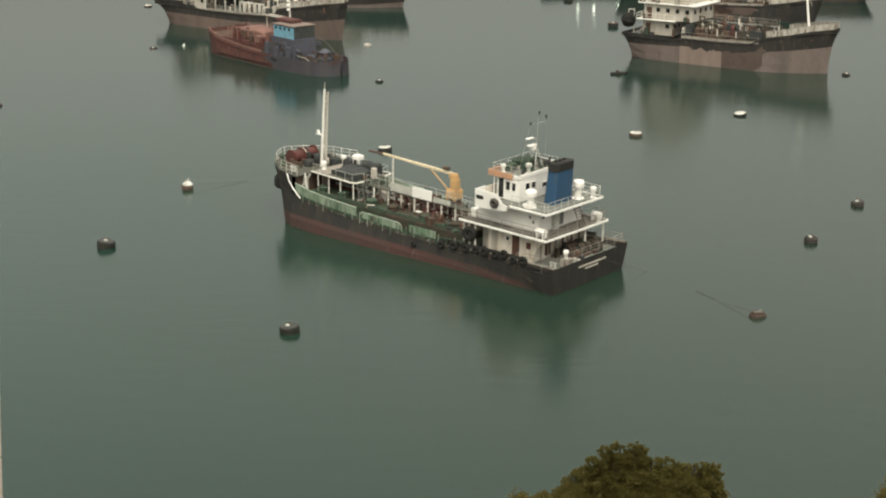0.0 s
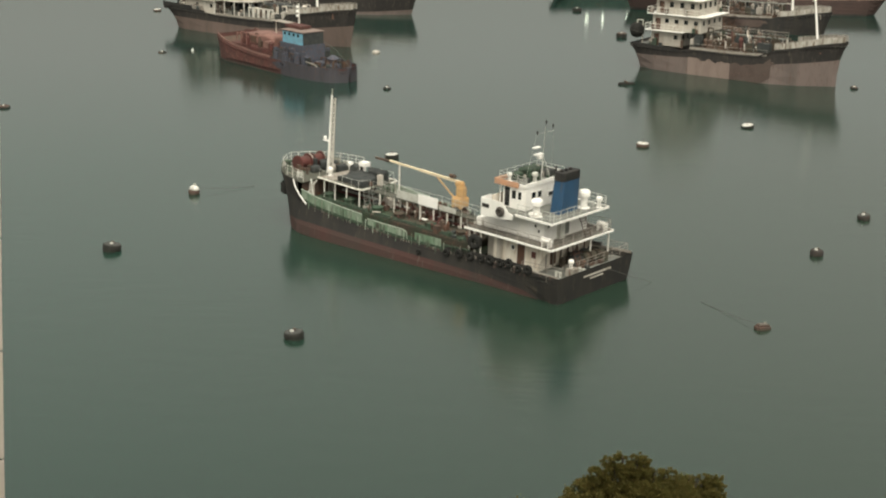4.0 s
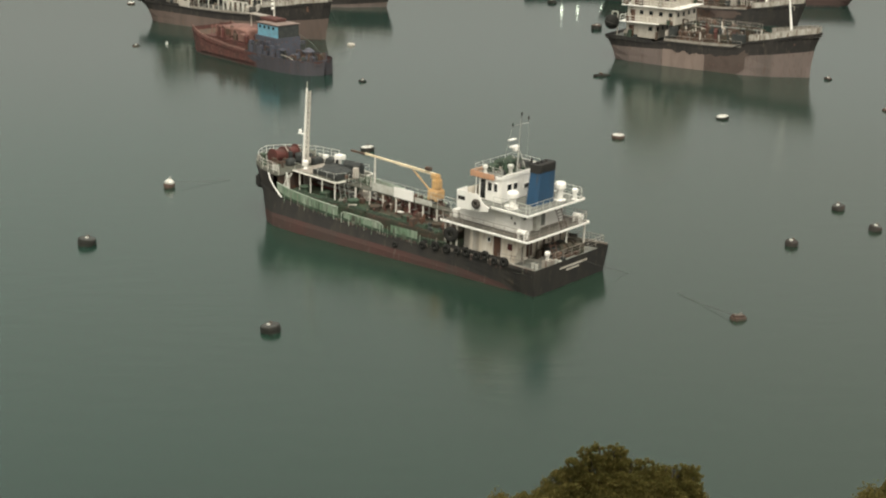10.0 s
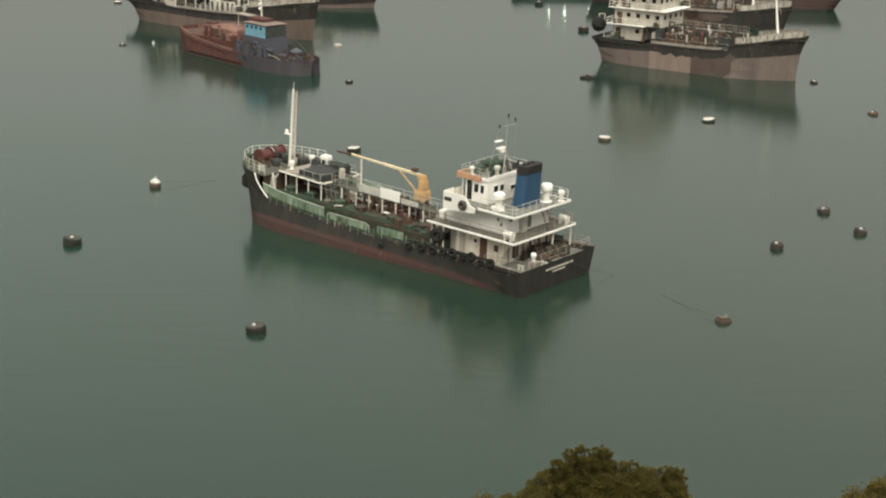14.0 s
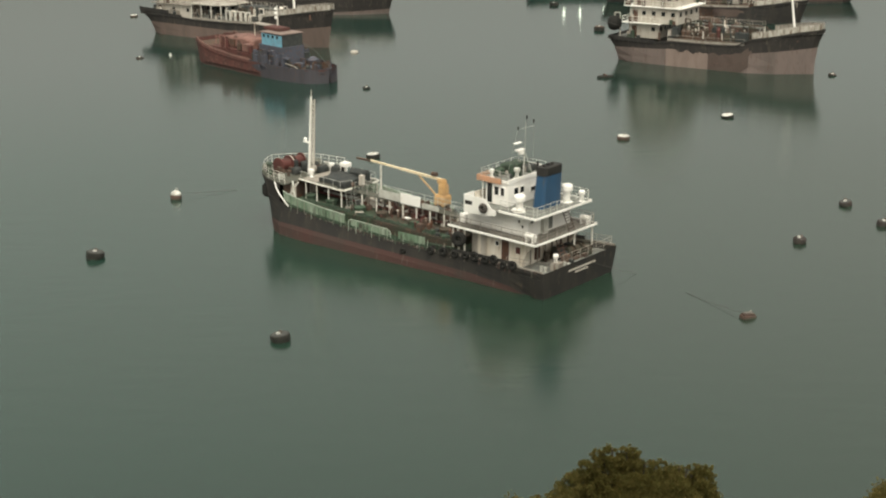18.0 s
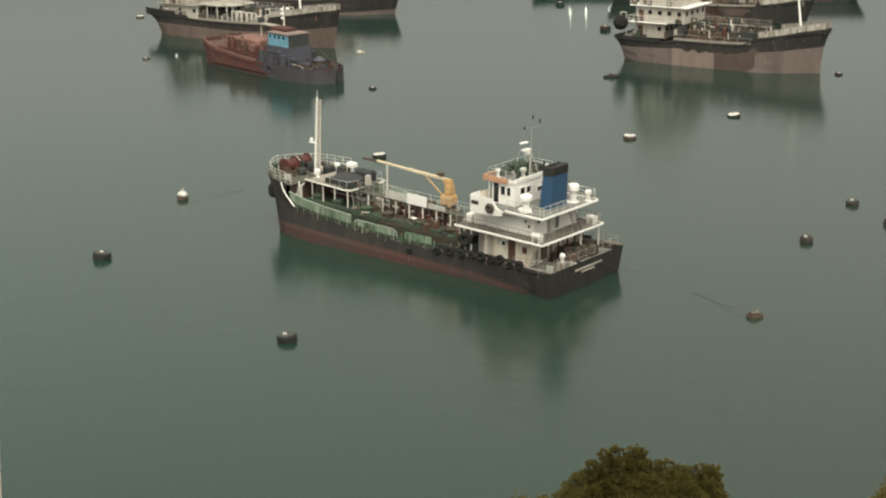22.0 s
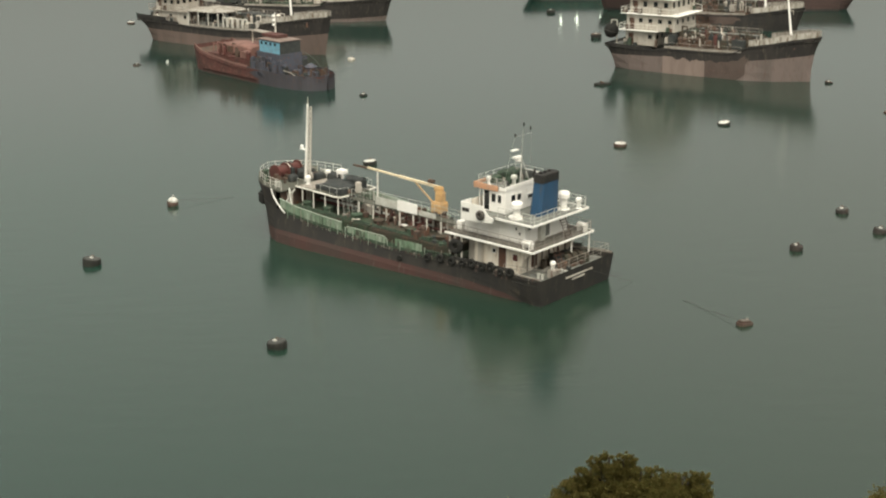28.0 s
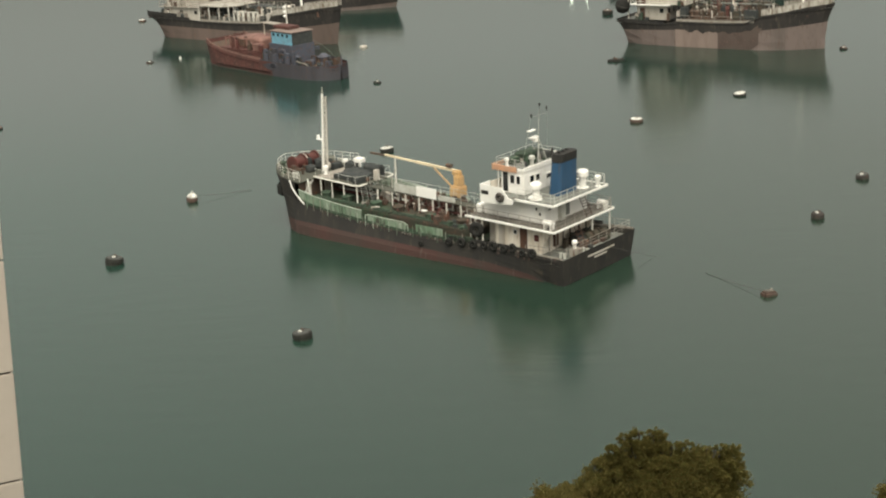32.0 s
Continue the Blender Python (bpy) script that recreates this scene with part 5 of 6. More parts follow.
# neighbour alongside, dark hull, rusty deck
R2, r2_st = coaster("dark moored coaster with rust-brown deck and cream bow rails", R_pose(41.6, 292.5, -28), 27, 9.0, (3.0, 2.7, 3.2, 4.3),
                    [hull_black, hull_black], [(-3, 0.6), (34, 0.8)], deck_rust, (-0.5, 5.0, 4.2, 2.6, [(2.4, 0.2, 3.4), (2.4, 0.5, 3.2)], cream), 33)
worn_patch(R2, r2_st, 3.0, 13.0, -2.5, 0.0, deck_rust, -1, 3.0, "rust-brown streaked side")
worn_patch(R2, r2_st, 9.0, 18.0, -1.7, 0.0, hull_patch, -1, 6.0, "rust-brown streaked side")
clutter(R1, 9.5, 20.5, 3.6, 4.5, 80, 88, [deck_rust, buoy_brown, barge_red, deck_rust, deck_brown, deck_brown, tarp], 2.6)
for u in (21.0, 8.5):
    pole(R2, (u, 0.5, 3.5), (u - 0.3, 0.5, 12.0), 0.24, white)
# big red hull further off
R3 = thing("barge", R_pose(81.8, 309.5, 177), "long dull red barge hull moored far off", "barge", "ships moored behind")
st3 = stations(48, 11, (3.4, 3.1, 3.4, 3.8))
hull(R3, st3, [(-3, 0.4), (70, 0.5)], [surface("far_red", (0.062, 0.040, 0.036), (0.048, 0.034, 0.031), (0.085, 0.06, 0.05), 0.75, scale=0.4), hull_black])
deck_sheet(R3, st3, 0.3, deck_rust)
clutter(R3, 4, 44, 4, 3.0, 34, 8, [deck_rust, dark_red, tarp])
# black-hulled tanker with a long awning
L1, l1_st = coaster("moored tanker with black hull, white deckhouse and cluttered deck", R_pose(-50.5, 281.9, -36), 38.2, 8.5, (3.9, 3.4, 5.0, 6.6),
                    [old_black, surface("brown_boot", (0.135, 0.099, 0.087), (0.098, 0.076, 0.066), (0.15, 0.09, 0.065), 0.75, scale=0.3, amount=0.4, streak=True)],
                    [(-5, 2.2), (3, 2.2), (12, 2.1), (20, 2.0), (26, 2.4), (42, 3.9)], deck_grey,
                    (0.6, 9.5, 4.0, 3.3, [(2.4, 0.0, 3.4), (2.4, 3.6, 3.0), (2.3, 4.6, 2.6)], grimy, dirty), 51, over_s=4.0, cut=3.0, counter=4.5)
side_strip(L1, l1_st, -3.9, 4.5, -0.1, 0.85, 0.1, black, name="stern_bulwark", step=1.0, label="black stern bulwark")
awn = part("awning", prism(nb(), [(9.6, -4.1), (15.6, -4.1), (18.2, -2.4), (18.2, 2.4), (15.6, 4.1), (9.6, 4.1)], 6.0, 6.1), mottled, L1, "pale sheet awning over the deck")
for u in (10.0, 12.4, 14.8, 17.2):
    for v in (-3.9, 3.9):
        part("post", cyl(nb(), (u, v, 3.3), (u, v, 6.0), 0.09, seg=6), white_pipe, awn)
part("steps", stairs(nb(), (18.6, -2.5, 3.4), (17.4, -2.5, 6.0), (0, 1, 0), 0.8, 8), white_pipe, L1)
pole(L1, (31.0, 0, 4.6), (30.6, 0, 13.0), 0.22, white)
# second black bow behind it
L2, l2_st = coaster("black-hulled coaster moored behind another ship", R_pose(-47.0, 311, -17), 38, 9.5, (3.4, 2.9, 3.9, 4.7),
                    [old_black, hull_pink], [(-3, 0.2), (20, 0.4), (30, 0.6), (42, 1.1)], under_green, (22.0, 29.0, 4.0, 3.8, [(2.4, 0.0, 3.2), (2.4, 0.6, 3.0)], grimy), 71, catwalk=False)
part("stores_cover", bx(19.5, 23.5, -1.0, 2.4, 4.1, 5.9, bevel=0.3), tarp, L1)
clutter(L1, 9.5, 27.0, 3.9, 3.5, 90, 91, [grimy, cream, mottled, dirty, tarp, deck_rust], 2.4)
clutter(L1, -2.5, 10.0, 3.9, 3.5, 40, 93, [grimy, tarp, mottled, dirty, tarp, deck_rust], 1.6)
clutter(L2, 3.0, 21.0, 4.0, 3.2, 60, 92, [tarp, under_green, dirty, tarp, deck_rust, deck_green], 1.8)
for u0, u1 in ((3.2, 7.6), (8.0, 12.8), (13.2, 18.4)):
    bm = bx(u0, u1, -2.6, 2.6, 3.0, 4.5)
    bmesh.ops.subdivide_edges(bm, edges=bm.edges, cuts=4, use_grid_fill=True)
    for v in bm.verts:
        if v.co.z > 3.2:
            v.co.z += 0.35 * noise.noise(v.co * 0.9) - 0.05 * v.co.y ** 2
        v.co.x += 0.2 * noise.noise(v.co * 1.1)
    part("stores_cover", bm, tarp, L2, "stores under dark green tarpaulin", True)
for u in (18.4, 19.6, 20.8, 22.0, 23.2):
    part("rail_frame", tube(nb(), [(u, -3.9, 3.5), (u, -3.9, 5.4), (u + 0.9, -3.9, 5.4), (u + 0.9, -3.9, 3.5)], 0.1), white_pipe, L1)


# dark ship at the edge of the roads, its deck lamps lit
R4 = thing("cargo_ship", R_pose(20, 331, 0), "dark green coaster far off with lit deck lamps", "ship", "ships moored behind")
st4 = stations(24, 9, (3.0, 2.6, 3.2, 4.0))
hull(R4, st4, [(-3, 0.3), (40, 0.4)], [surface("far_green", (0.03, 0.05, 0.04), (0.02, 0.03, 0.03), RUST, 0.7), hull_black])
deck_sheet(R4, st4, 0.3, deck_grey)
for u in (6.0, 9.4, 14.6, 18.5):
    part("lamp_post", cyl(nb(), (u, -4.2, 2.4), (u, -4.2, 4.3), 0.07, seg=6), grey_pipe, R4)
    part("lamp", lathe(nb(), [(0.1, 0), (0.26, 0.12), (0.26, 0.3), (0.1, 0.42)], 10, (u, -4.3, 4.1)), lamp_glow, R4, "lit white deck lamp")


# ---- red work barge with a blue cabin ----
BARGE = pose(-37.4 * 0.98, 254.0 * 0.98, 42 * 0.02, 0, 0, -49) @ Matrix.Scale(0.98, 4)


buoy_dull = surface("dark_bow_plating", (0.058, 0.055, 0.064), (0.044, 0.043, 0.048), (0.085, 0.058, 0.05), 0.75, scale=0.7, amount=0.5, streak=True)


def red_barge():
    ship = thing("work_barge", BARGE, "rusty red work barge with blue cabin and dull blue bow", "barge")
    h = 4.3
    st = [(-0.8, h * 0.86, -0.3, h * 0.8, 3.2), (0.8, h * 0.97, 0.9, h * 0.93, 2.75), (2.6, h, 2.6, h, 2.3), (5, h, 5, h, 1.95), (11, h, 11, h, 1.45), (18, h, 18, h, 1.3), (23, h * 0.98, 22.8, h * 0.94, 1.2),
          (26.5, h * 0.86, 26.1, h * 0.76, 1.2), (28.8, h * 0.68, 28.2, h * 0.55, 1.25), (29.9, h * 0.48, 29.2, h * 0.34, 1.25), (30.5, h * 0.24, 29.8, h * 0.15, 1.3), (30.8, 0.06, 30.1, 0.04, 1.3)]
    hull(ship, st, [(-2, -0.6), (40, -0.6)], [barge_red, hull_red], keel=-2.5)
    side_strip(ship, st, 18.6, 30.76, -2.2, 0.02, -0.025, buoy_dull, name="bow_plating", step=0.8, label="dark rusted bow plating")
    worn_patch(ship, st, 16.0, 20.6, -1.25, -0.15, buoy_dull, -1, 2.0, "dark rust smear on the side")
    worn_patch(ship, st, 17.0, 20.2, -0.9, 0.0, dull_blue, -1, 4.0, "dull blue paint on the side")
    deck_sheet(ship, st, 0.6, deck_rust)
    side_strip(ship, st, -0.7, 15.4, 0.0, 0.32, 0.14, worn_salmon, name="gunwale", step=1.0, label="worn salmon gunwale")
    side_strip(ship, st, 15.4, 30.7, 0.0, 0.16, 0.10, buoy_dull, name="bow_gunwale", step=1.0)
    side_strip(ship, st, -0.7, 15, -0.4, -0.22, -0.12, barge_red, name="rubbing_strake", step=1.0)
    part("hold_cover", bx(2.0, 14.6, -3.2, 3.2, 0.9, 2.2, bevel=0.15), barge_red, ship)
    bm = bx(5.0, 12.5, -1.6, 2.6, 2.4, 4.2)
    bmesh.ops.subdivide_edges(bm, edges=bm.edges, cuts=5, use_grid_fill=True)
    for v in bm.verts:
        if v.co.z > 2.6:
            v.co.z += 0.3 * noise.noise(v.co * 0.8) - 0.06 * abs(v.co.y - 0.5) ** 1.8 - 0.02 * abs(v.co.x - 8.7) ** 1.8
        v.co.x += 0.15 * noise.noise(v.co * 0.9)
    part("cargo_cover", bm, salmon, ship, "salmon-coloured sheet over the cargo", True)
    clutter(ship, 1.0, 15.0, 3.6, 2.3, 46, 17, [barge_red, salmon, deck_rust, dark_red, barge_red], 1.9)
    clutter(ship, 14.5, 22.0, 3.4, 1.2, 36, 18, [dull_blue, dull_blue, deck_rust, tarp, dull_blue], 2.4)
    rnd = random.Random(23)
    for i in range(34):
        u, v, w, h = rnd.uniform(14.6, 24.4), rnd.uniform(-3.9, -2.8), rnd.uniform(0.15, 0.6), rnd.uniform(0.9, 2.4)
        fm = bx(u - w, u + w, v - 0.25, v + 0.25, 1.0, 1.0 + h, bevel=0.05) if i % 3 else tube(nb(), [(u, v, 1.0), (u, v, 1.0 + h), (u + 1.2, v, 1.0 + h * 0.9)], 0.07)
        part("deck_fitting", fm, rnd.choice([dull_blue, dull_blue, tarp, dull_blue, deck_rust, buoy_dull]), ship)
    clutter(ship, 22.0, 29.0, 2.2, 0.7, 34, 19, [buoy_brown, deck_rust, tarp, dull_blue], 1.5)
    part("deck_house", bx(15.8, 22.0, -2.6, 1.8, 1.0, 3.9, bevel=0.06), dull_blue, ship)
    cab = part("cabin", bx(16.4, 21.8, -2.3, 1.6, 3.9, 5.8, bevel=0.06), dull_blue, ship)
    part("cabin_wall", bx(16.4, 21.8, -2.38, -2.28, 3.7, 5.6, bevel=0.02), cabin_blue, cab, "bright blue cabin wall")
    part("cabin_side", bx(16.28, 16.4, -2.3, 1.6, 3.8, 5.6, bevel=0.02), cabin_blue, cab)
    part("cabin_end", bx(21.8, 21.9, -2.3, 1.6, 2.6, 5.7, bevel=0.02), tarp, cab)
    for u in (17.1, 18.3, 19.5, 20.7):
        glazed(cab, (u, -2.39, 5.3), "y-", 0.6, 0.45, cabin_blue)
    rf = part("cabin_roof", bx(16.0, 22.0, -2.5, 1.8, 5.8, 5.9, bevel=0.03), pink_fresh, ship, "faded pinkish cabin roof")
    part("roof_house", bx(14.8, 19.2, -0.9, 1.3, 5.9, 6.4, bevel=0.12), barge_red, rf)
    part("roof_sheet", bx(9.8, 14.4, 0.0, 1.7, 6.2, 6.28), dirty, rf)
    for u in (9.9, 15.0):
        part("post", cyl(nb(), (u, 0.8, 2.4), (u, 0.8, 6.2), 0.08, seg=6), cream, rf)
    mt = part("mast", cyl(nb(), (17.0, 0.4, 6.6), (17.0, 0.4, 9.7), 0.14, 0.08, 8), white_pipe, ship)
    for z in (7.6, 8.3, 9.0):
        part("mast_lamp", lathe(nb(), [(0.12, 0), (0.24, 0.1), (0.24, 0.3), (0.12, 0.42)], 8, (17.0, 0.1, z)), white, mt)
    part("gangplank", tube(nb(), [BARGE.inverted() @ Vector(q) for q in ((-23.6, 227.9, 2.8), (-22.3, 227.1, 2.5), (-18.9, 226.7, 0.1))], 0.07), dirty, ship)
    part("rope_rail", tube(nb(), [(20.3, 1.2, 5.0), (25, 1.8, 3.2), (30.9, 0, 1.6)], 0.04), rope, ship)
    part("stem_bar", tube(nb(), [(30.3, 0, -0.9), (30.6, 0, 0.4), (30.95, 0, 1.5)], 0.2, 8), buoy_dull, ship)
    part("winch", lathe(nb(), [(0.9, 0), (0.7, 0.5), (1.0, 1.2), (0.3, 1.7)], 10, (26.6, 0, 1.1)), dull_blue, ship)
    return ship


barge = red_barge()


# ---- mooring buoys ----
def drum_buoy(x, y, r, h, body, top, label, tilt=0.0, yaw=0.0, group="mooring buoys"):
    t = thing("mooring_buoy", pose(x, y + 0.4, 0, tilt, tilt * 0.6, yaw), label, "buoy", group)
    h *= 0.52
    bm = lathe(nb(), [(r * 0.9, -0.5), (r, -0.4), (r, h * 0.42), (r * 1.05, h * 0.46), (r * 1.05, h * 0.56), (r, h * 0.6), (r, h - 0.06), (r * 0.93, h)], 18)
    drum = part("drum", bm, body, t)
    part("top_plate", lathe(nb(), [(r * 0.9, h), (r * 0.9, h + 0.04), (r * 0.78, h + 0.07)], 18), top, t)
    bm = torus(nb(), (0.1, 0, h + 0.18), (1, 0, 0), 0.13, 0.04, 12, 6)
    part("mooring_ring", bm, deck_rust, t)
    part("shackle", bx(-0.28, -0.04, -0.16, 0.16, h - 0.02, h + 0.2, bevel=0.04), buoy_white, t)
    return t


buoy_grey = surface("buoy_grey_brown", (0.040, 0.035, 0.032), (0.030, 0.028, 0.026), (0.075, 0.05, 0.04), 0.8, scale=1.6, amount=0.5)
buoy_top = surface("buoy_worn_top", (0.062, 0.064, 0.060), (0.043, 0.044, 0.041), (0.13, 0.13, 0.12), 0.8, scale=2.0, amount=0.5)
DARK, BROWN = "black steel drum mooring buoy afloat", "rusty brown drum mooring buoy afloat"
WHITE = "dark drum mooring buoy with a white-painted top"
for x, y, r, h, body, top, lab, tilt in (
        (-33.2, 137.7, 0.86, 1.15, buoy_dark, buoy_top, DARK, 7), (-13.3, 114.3, 0.80, 1.0, buoy_dark, buoy_top, DARK, -5),
        (33.8, 139.3, 0.62, 0.9, buoy_grey, buoy_grey, BROWN, 6), (41.6, 152.5, 0.66, 0.85, buoy_grey, buoy_top, DARK, -7), (43.3, 144.8, 0.64, 0.85, buoy_grey, buoy_top, DARK, 12),
        (22.3, 185.2, 0.80, 0.75, buoy_brown, buoy_white, WHITE, 2), (37.4, 197.2, 0.84, 0.65, buoy_dark, buoy_white, WHITE, -6),
        (-11.3, 221.0, 0.58, 0.4, buoy_dark, buoy_dark, DARK, 4), (-14.8, 253.4, 0.65, 0.5, grimy, grimy, "small weathered white mooring buoy afloat", 3),
        (-60.7, 300.5, 0.75, 0.55, buoy_brown, buoy_white, WHITE, 0), (-50.1, 250.7, 0.7, 0.25, buoy_brown, buoy_dark, BROWN, 8), (58.3, 225.9, 0.6, 0.45, buoy_dark, buoy_brown, BROWN, 9),
        (28.2, 273.8, 0.95, 1.3, buoy_dark, buoy_brown, DARK, 0), (22.5, 307.2, 0.9, 1.1, buoy_dark, buoy_dark, DARK, 0), (60.9, 203.3, 0.7, 0.5, buoy_brown, buoy_brown, BROWN, -8), (-62.7, 203.8, 0.75, 0.5, buoy_dark, buoy_brown, DARK, 5), (-8.5, 177.2, 0.82, 0.85, buoy_dark, buoy_white, WHITE, -3)):
    drum_buoy(x, y, r, h, body, top, lab, tilt, random.uniform(0, 90))


def ball_buoy(x, y, r, body, cap, label):
    t = thing("float_buoy", pose(x, y, 0, 6, 4, random.uniform(0, 90)), label, "buoy", "mooring buoys")
    part("lower_half", lathe(nb(), [(r * 0.8, -0.3), (r, 0.05), (r * 1.02, r * 0.5), (r * 0.95, r * 0.8)], 16), body, t, "", True)
    part("cap", lathe(nb(), [(r * 0.95, r * 0.8), (r * 0.86, r * 1.1), (r * 0.5, r * 1.45), (r * 0.15, r * 1.55)], 16), cap, t, "", True)
    part("mooring_ring", torus(nb(), (0, 0, r * 1.7), (1, 0, 0), 0.14, 0.04, 10, 5), grey_pipe, t)
    return t


buoy_lid = surface("grey_brown_lid", (0.13, 0.115, 0.10), (0.09, 0.08, 0.07), None, 0.8, scale=2.0)
ball_buoy(-29.1, 159.6, 0.60, buoy_brown, buoy_white, "rust and white rounded mooring buoy")
ball_buoy(-45.5, 253.2, 0.22, buoy_white, buoy_white, "small round white float on the water")
fl = thing("raft_float", pose(24.8, 118.5, 0, 0, 4, 20) @ Matrix.Scale(0.8, 4), "low rusty brown mooring float with a line", "buoy", "mooring buoys")
part("body", bx(-0.85, 0.8, -0.5, 0.55, -0.25, 0.45, bevel=0.2), buoy_brown, fl)
part("lid", bx(-0.55, 0.45, -0.3, 0.3, 0.44, 0.53, bevel=0.04), buoy_lid, fl)
part("ring", torus(nb(), (0.2, 0, 0.6), (0, 1, 0), 0.12, 0.035, 10, 5), dirty, fl)
sk = thing("sunken_skiff", pose(24.4, 227.5, 0, 0, 0, 15), "small dark half-sunk skiff", "boat")
bm = nb()
prism(bm, [(-1.3, 0), (-0.9, 0.5), (0.6, 0.55), (1.5, 0), (0.6, -0.55), (-0.9, -0.5)], -0.2, 0.3)
part("shell", bm, buoy_dark, sk)
part("thwart", bx(-0.2, 0.1, -0.5, 0.5, 0.3, 0.55, bevel=0.03), buoy_brown, sk)


def mooring_line(p, q, sag, label):
    cu = nb()
    p, q = Vector(p), Vector(q)
    pts = [p.lerp(q, i / 10) - Vector((0, 0, sag * 4 * (i / 10) * (1 - i / 10))) for i in range(11)]
    ob = new("mooring_line", mesh_of(tube(cu, pts, 0.016, 5), rope))
    return tagged(ob, label, "rope", "mooring lines")


mooring_line((24.2, 118.8, 0.35), (20.7, 125.1, 0.05), 0.1, "thin mooring line from the brown float to the water")
mooring_line((-28.6, 159.7, 0.6), (-23.0, 163.0, 0.05), 0.1, "thin mooring line trailing from a buoy")
mooring_line((-18.8, 258.9, 6.0), (-15.0, 253.7, 0.35), 0.25, "thin bow line running down to a white buoy")
mooring_line((-21.5, 229.5, 2.2), (-17.2, 226.0, 0.02), 0.2, "thin line from the barge to the water")
mooring_line(TANK @ Vector((-1.1, -0.6, 2.5)), TANK @ Vector((-3.2, -6.4, 0.1)), 0.1, "stern mooring line of the tanker")


# ---- shore below the window: hillside, trees, neighbouring tower ----
bm = nb()
rows = []
for y, z in ((-220, 16.5), (-20, 16), (10, 15.5), (30, 12.5), (50, 7.5), (66, 2.2), (74, -0.6), (82, -3)):
    rows.append([bm.verts.new((x, y + 3 * noise.noise(Vector((x * 0.03, y * 0.1, 0))), z + 0.8 * noise.noise(Vector((x * 0.05, y * 0.08, 4))))) for x in range(-400, 401, 20)])
for a, c in zip(rows, rows[1:]):
    for i in range(len(a) - 1):
        bm.faces.new((a[i], a[i + 1], c[i + 1], c[i]))
tagged(new("ground", mesh_of(bm, earth, True)), "scrubby hillside falling to the water below the window", "ground", kind="structure")


def tree(x, y, z0, top, rad, crowns, mat, label, seed, leaves=9000, size=0.16):
    rnd = random.Random(seed)
    t = thing("tree", pose(x, y, z0), label, "tree", "trees on the slope")
    H = top - z0
    bm = nb()
    cyl(bm, (0, 0, -0.5), (0.1, 0.05, H * 0.45), 0.28, 0.17, 9)
    for cx, cy, cz, cr in crowns:
        base = Vector((0.1, 0.05, H * 0.42))
        tip = Vector((cx * 0.8, cy * 0.8, H + cz - cr * 0.7))
        mid = base.lerp(tip, 0.5) + Vector((rnd.uniform(-0.3, 0.3), rnd.uniform(-0.3, 0.3), 0))
        cyl(bm, base, mid, 0.14, 0.09, 6)
        cyl(bm, mid, tip, 0.09, 0.03, 6)
        for k in range(5):
            q = mid.lerp(tip, rnd.random())
            cyl(bm, q, q + Vector((rnd.uniform(-1, 1), rnd.uniform(-1, 1), rnd.uniform(0.2, 1))) * cr * 0.6, 0.04, 0.015, 4)
    part("trunk", bm, bark, t)
    # crown: many small leaf sprigs on uneven lobes
    verts, faces = [], []
    wsum = sum(c[3] ** 2 for c in crowns)
    for cx, cy, cz, cr in crowns:
        nl = int(leaves * cr ** 2 / wsum)
        tufts = []
        for k in range(int(60 * cr * cr) + 20):
            d = Vector((rnd.gauss(0, 1), rnd.gauss(0, 1), abs(rnd.gauss(0, 1)) * 0.9 - 0.35)).normalized()
            tufts.append((Vector((cx, cy, H + cz - cr)) + d * cr * rnd.uniform(0.62, 0.98), d, cr * rnd.uniform(0.06, 0.14)))
        for k in range(nl):
            c, d, s = rnd.choice(tufts)
            p = c + Vector((rnd.gauss(0, s), rnd.gauss(0, s), rnd.gauss(0, s * 0.8)))
            a = (d + Vector((rnd.uniform(-1, 1), rnd.uniform(-1, 1), rnd.uniform(-0.2, 1.2)))).normalized()
            side = a.orthogonal().normalized()
            side.rotate(Matrix.Rotation(rnd.uniform(0, 6.28), 3, a))
            ln, wd = size * rnd.uniform(0.7, 1.4), size * rnd.uniform(0.3, 0.5)
            i = len(verts)
            verts += [p, p + a * ln * 0.5 + side * wd, p + a * ln, p + a * ln * 0.5 - side * wd]
            faces.append((i, i + 1, i + 2, i + 3))
    me = bpy.data.meshes.new("crown")
    me.from_pydata(verts, [], faces)
    me.materials.append(mat)
    part("crown", me, None, t, "dense uneven crown of small leaves")
    return t


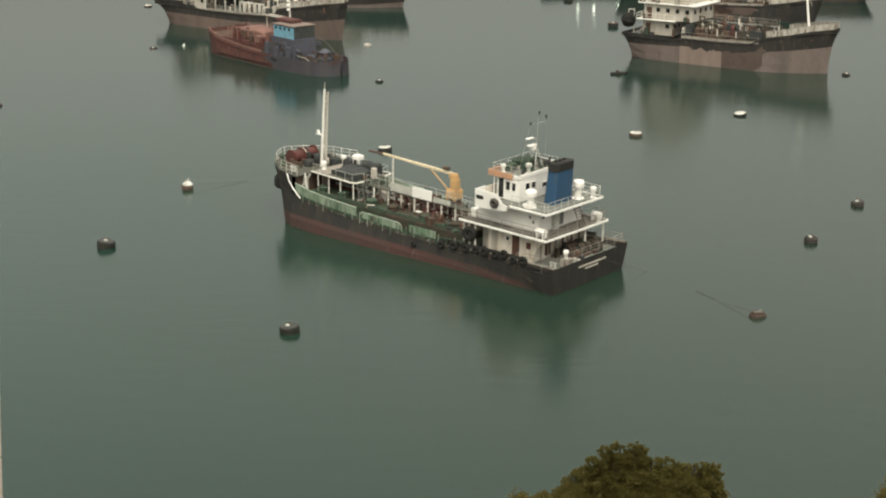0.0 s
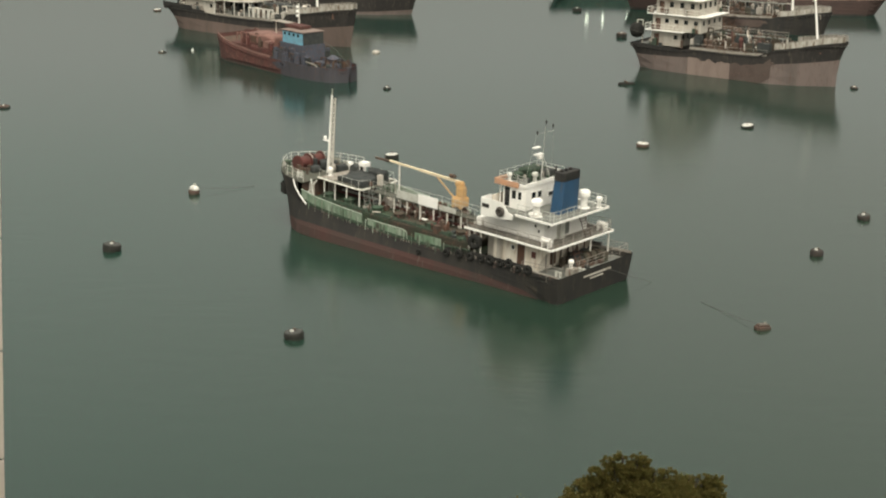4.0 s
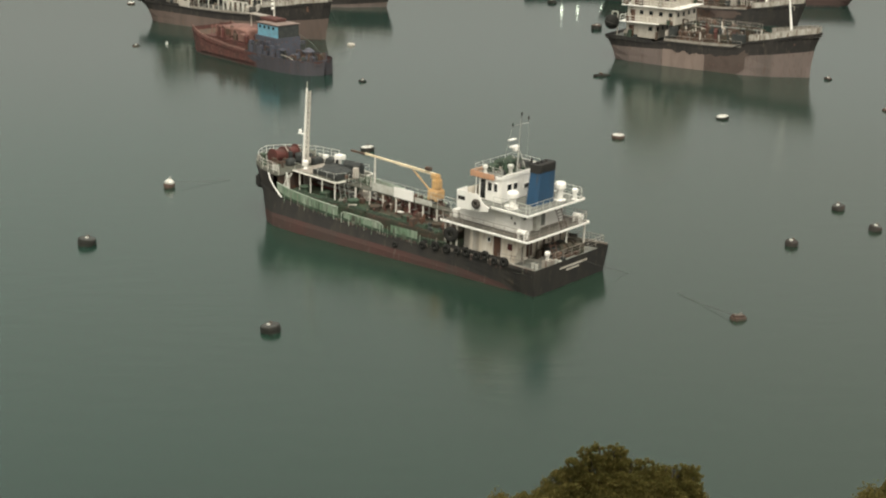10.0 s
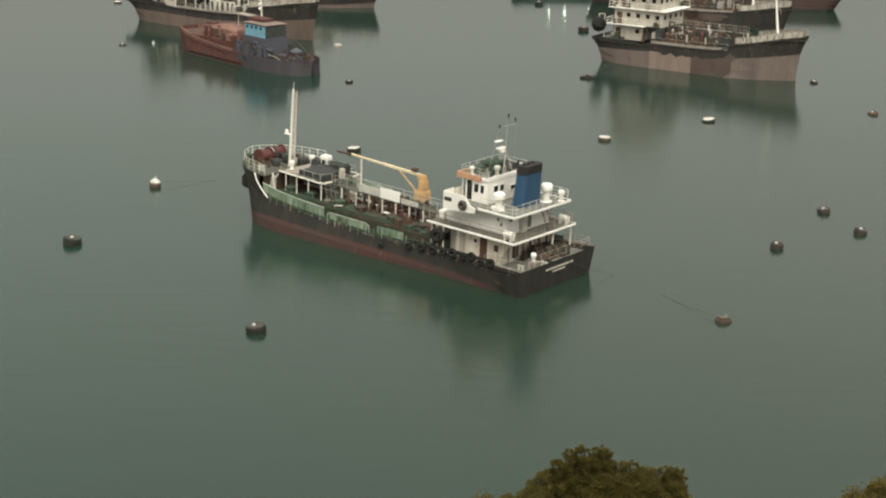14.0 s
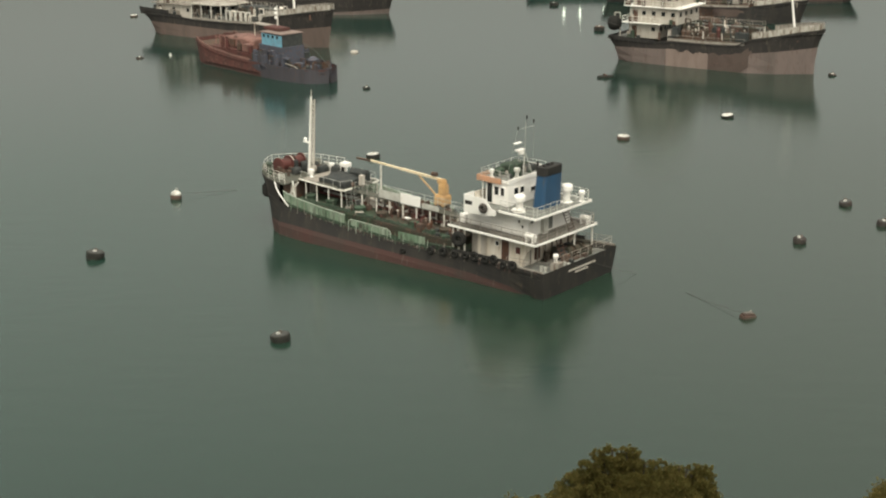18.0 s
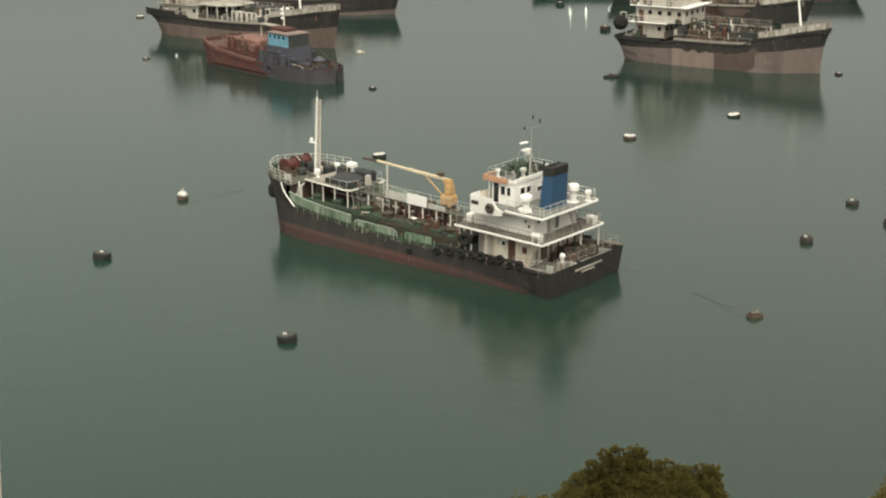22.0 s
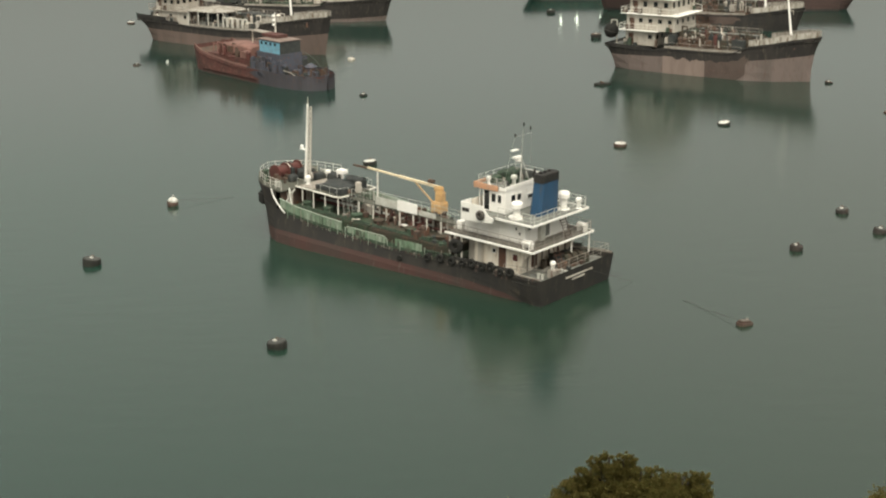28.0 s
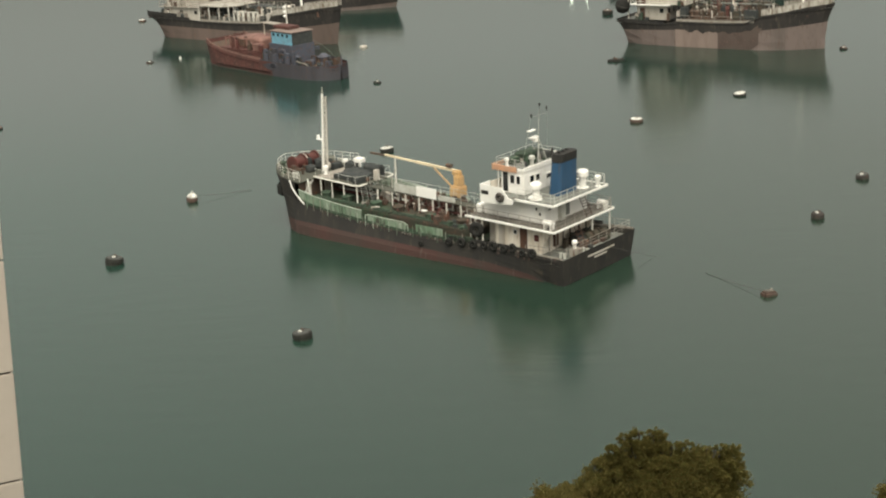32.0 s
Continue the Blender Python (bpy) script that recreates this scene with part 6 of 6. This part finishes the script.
tree(5.1, 39.84, 9.0, 23.72, 2.3, [(-0.56, 0, 0.37, 0.17), (-0.5, 0, 0.22, 0.3), (-0.89, 0.05, 0.21, 0.15), (-0.95, 0, 0.02, 0.3), (-0.03, 0, 0.34, 0.18), (0.16, 0, 0.26, 0.16), (0.05, 0, 0.15, 0.34), (-1.24, 0, -0.1, 0.15),
     (0.59, 0, -0.1, 0.16), (0.96, 0, -0.1, 0.16), (1.85, 0, -0.24, 0.16), (2.12, 0, -0.27, 0.15), (0.05, 0, 0, 0.6), (-0.55, 0.1, -0.02, 0.55), (-1.0, 0, -0.3, 0.55), (-1.35, 0.1, -0.52, 0.5), (-1.75, 0, -0.85, 0.6), (-2.3, 0.1, -1.15, 0.6), (0.6, 0.1, -0.36, 0.6), (1.15, 0, -0.36, 0.6),
     (1.65, 0.1, -0.42, 0.6), (2.05, 0, -0.5, 0.5), (2.3, 0.1, -0.42, 0.28), (-0.1, 0, 0.1, 0.3), (2.2, 0.1, -0.95, 0.5), (-0.25, -0.1, -0.2, 0.85), (0.35, 0.0, -0.28, 0.9), (1.4, 0.0, -0.5, 0.9), (-1.2, -0.1, -0.65, 0.9), (0.3, -0.5, -0.6, 1.6), (-0.7, -0.5, -1.1, 1.6), (1.0, 0.2, -0.75, 1.5), (0.9, 0.4, -1.6, 2.0)], leaf_dark, "olive-green leafy tree on the slope", 3, 250000, 0.065)
tree(2.2, 38.9, 9.5, 22.8, 1.6, [(0, 0, 0, 0.9), (-0.5, 0.2, -0.3, 0.8), (0.7, 0.1, -0.1, 0.9)], leaf_light, "yellow-green bushy tree beside a darker one", 5, 40000, 0.075)
tree(12.7, 38.2, 9.6, 23.75, 1.8, [(0, 0, 0, 1.0), (0.9, 0.2, -0.1, 1.1), (-0.8, 0, -0.55, 0.8)], leaf_light, "yellow-green leafy tree on the slope", 7, 45000, 0.075)


def tower():
    """Corner of the neighbouring apartment tower: cream tiled pier in storey-high panels, brown wall beside it."""
    t = thing("apartment_tower", pose(-13.46, 36.66, 0, -1.0, 3.15, 0) @ pose(0, 0, 0, 0, 0, 29), "cream-tiled corner of a neighbouring apartment tower", "building")
    part("core_wall", bx(-14.0, -0.06, 0.06, 12.0, -2.0, 62.0), grout, t)
    s = 3.05
    z = -3.1
    pm = mesh_of(bx(-0.64, 0.0, 0, 0.5, 0.03, s - 0.03, bevel=0.015), tile_cream)
    bmn = mesh_of(bx(-4.0, -0.67, 0.02, 0.4, 0.03, s - 0.03, bevel=0.015), tile_brown)
    sm = mesh_of(bx(-0.05, 0.0, 0.53, 11.9, 0.03, s - 0.03, bevel=0.015), tile_cream)
    while z < 60:
        part("pier_panel", pm, None, t).location = (0, 0, z + 0.55)
        part("wall_panel", bmn, None, t).location = (0, 0, z + 0.55)
        part("side_panel", sm, None, t).location = (0, 0, z + 0.55)
        z += s


tower()
# the camera's own building, behind the window from which it looks
bm = nb()
box(bm, -14, 14, -12, -1.2, 14, 80)
own = tagged(new("wall_behind", mesh_of(bm, concrete)), "plain concrete apartment block facing the harbour", "building", kind="structure")


def swing(dx, yaw):
    """The tanker's pose after a small drift and turn on its moorings."""
    return pose(10.734 * GROW + dx, 126.821 * GROW, 42 - 41.75 * GROW, 0, -1.5, 139.245 + yaw) @ Matrix.Scale(GROW, 4)


def motions():
    """The work barge drifts a little on its moorings; the tanker swings slowly, and its fenders with it."""
    walk(barge, [(t, pose(dx, 0, 0) @ BARGE) for t, dx in ((0.0, -0.36), (8.0, -0.26), (16.0, -0.15), (24.0, -0.04), (32.0, 0.04))])
    turn = [(t, swing(dx, yaw)) for t, dx, yaw in ((0.0, 0.03, -0.08), (8.0, 0.0, -0.04), (16.0, 0.03, 0.1), (24.0, 0.04, 0.2), (32.0, 0.09, 0.36))]
    for ob in [tank, fn] + FENDERS + DRUMS:
        rest = TANK.inverted() @ ob.matrix_basis
        walk(ob, [(t, m @ rest) for t, m in turn])


motions()
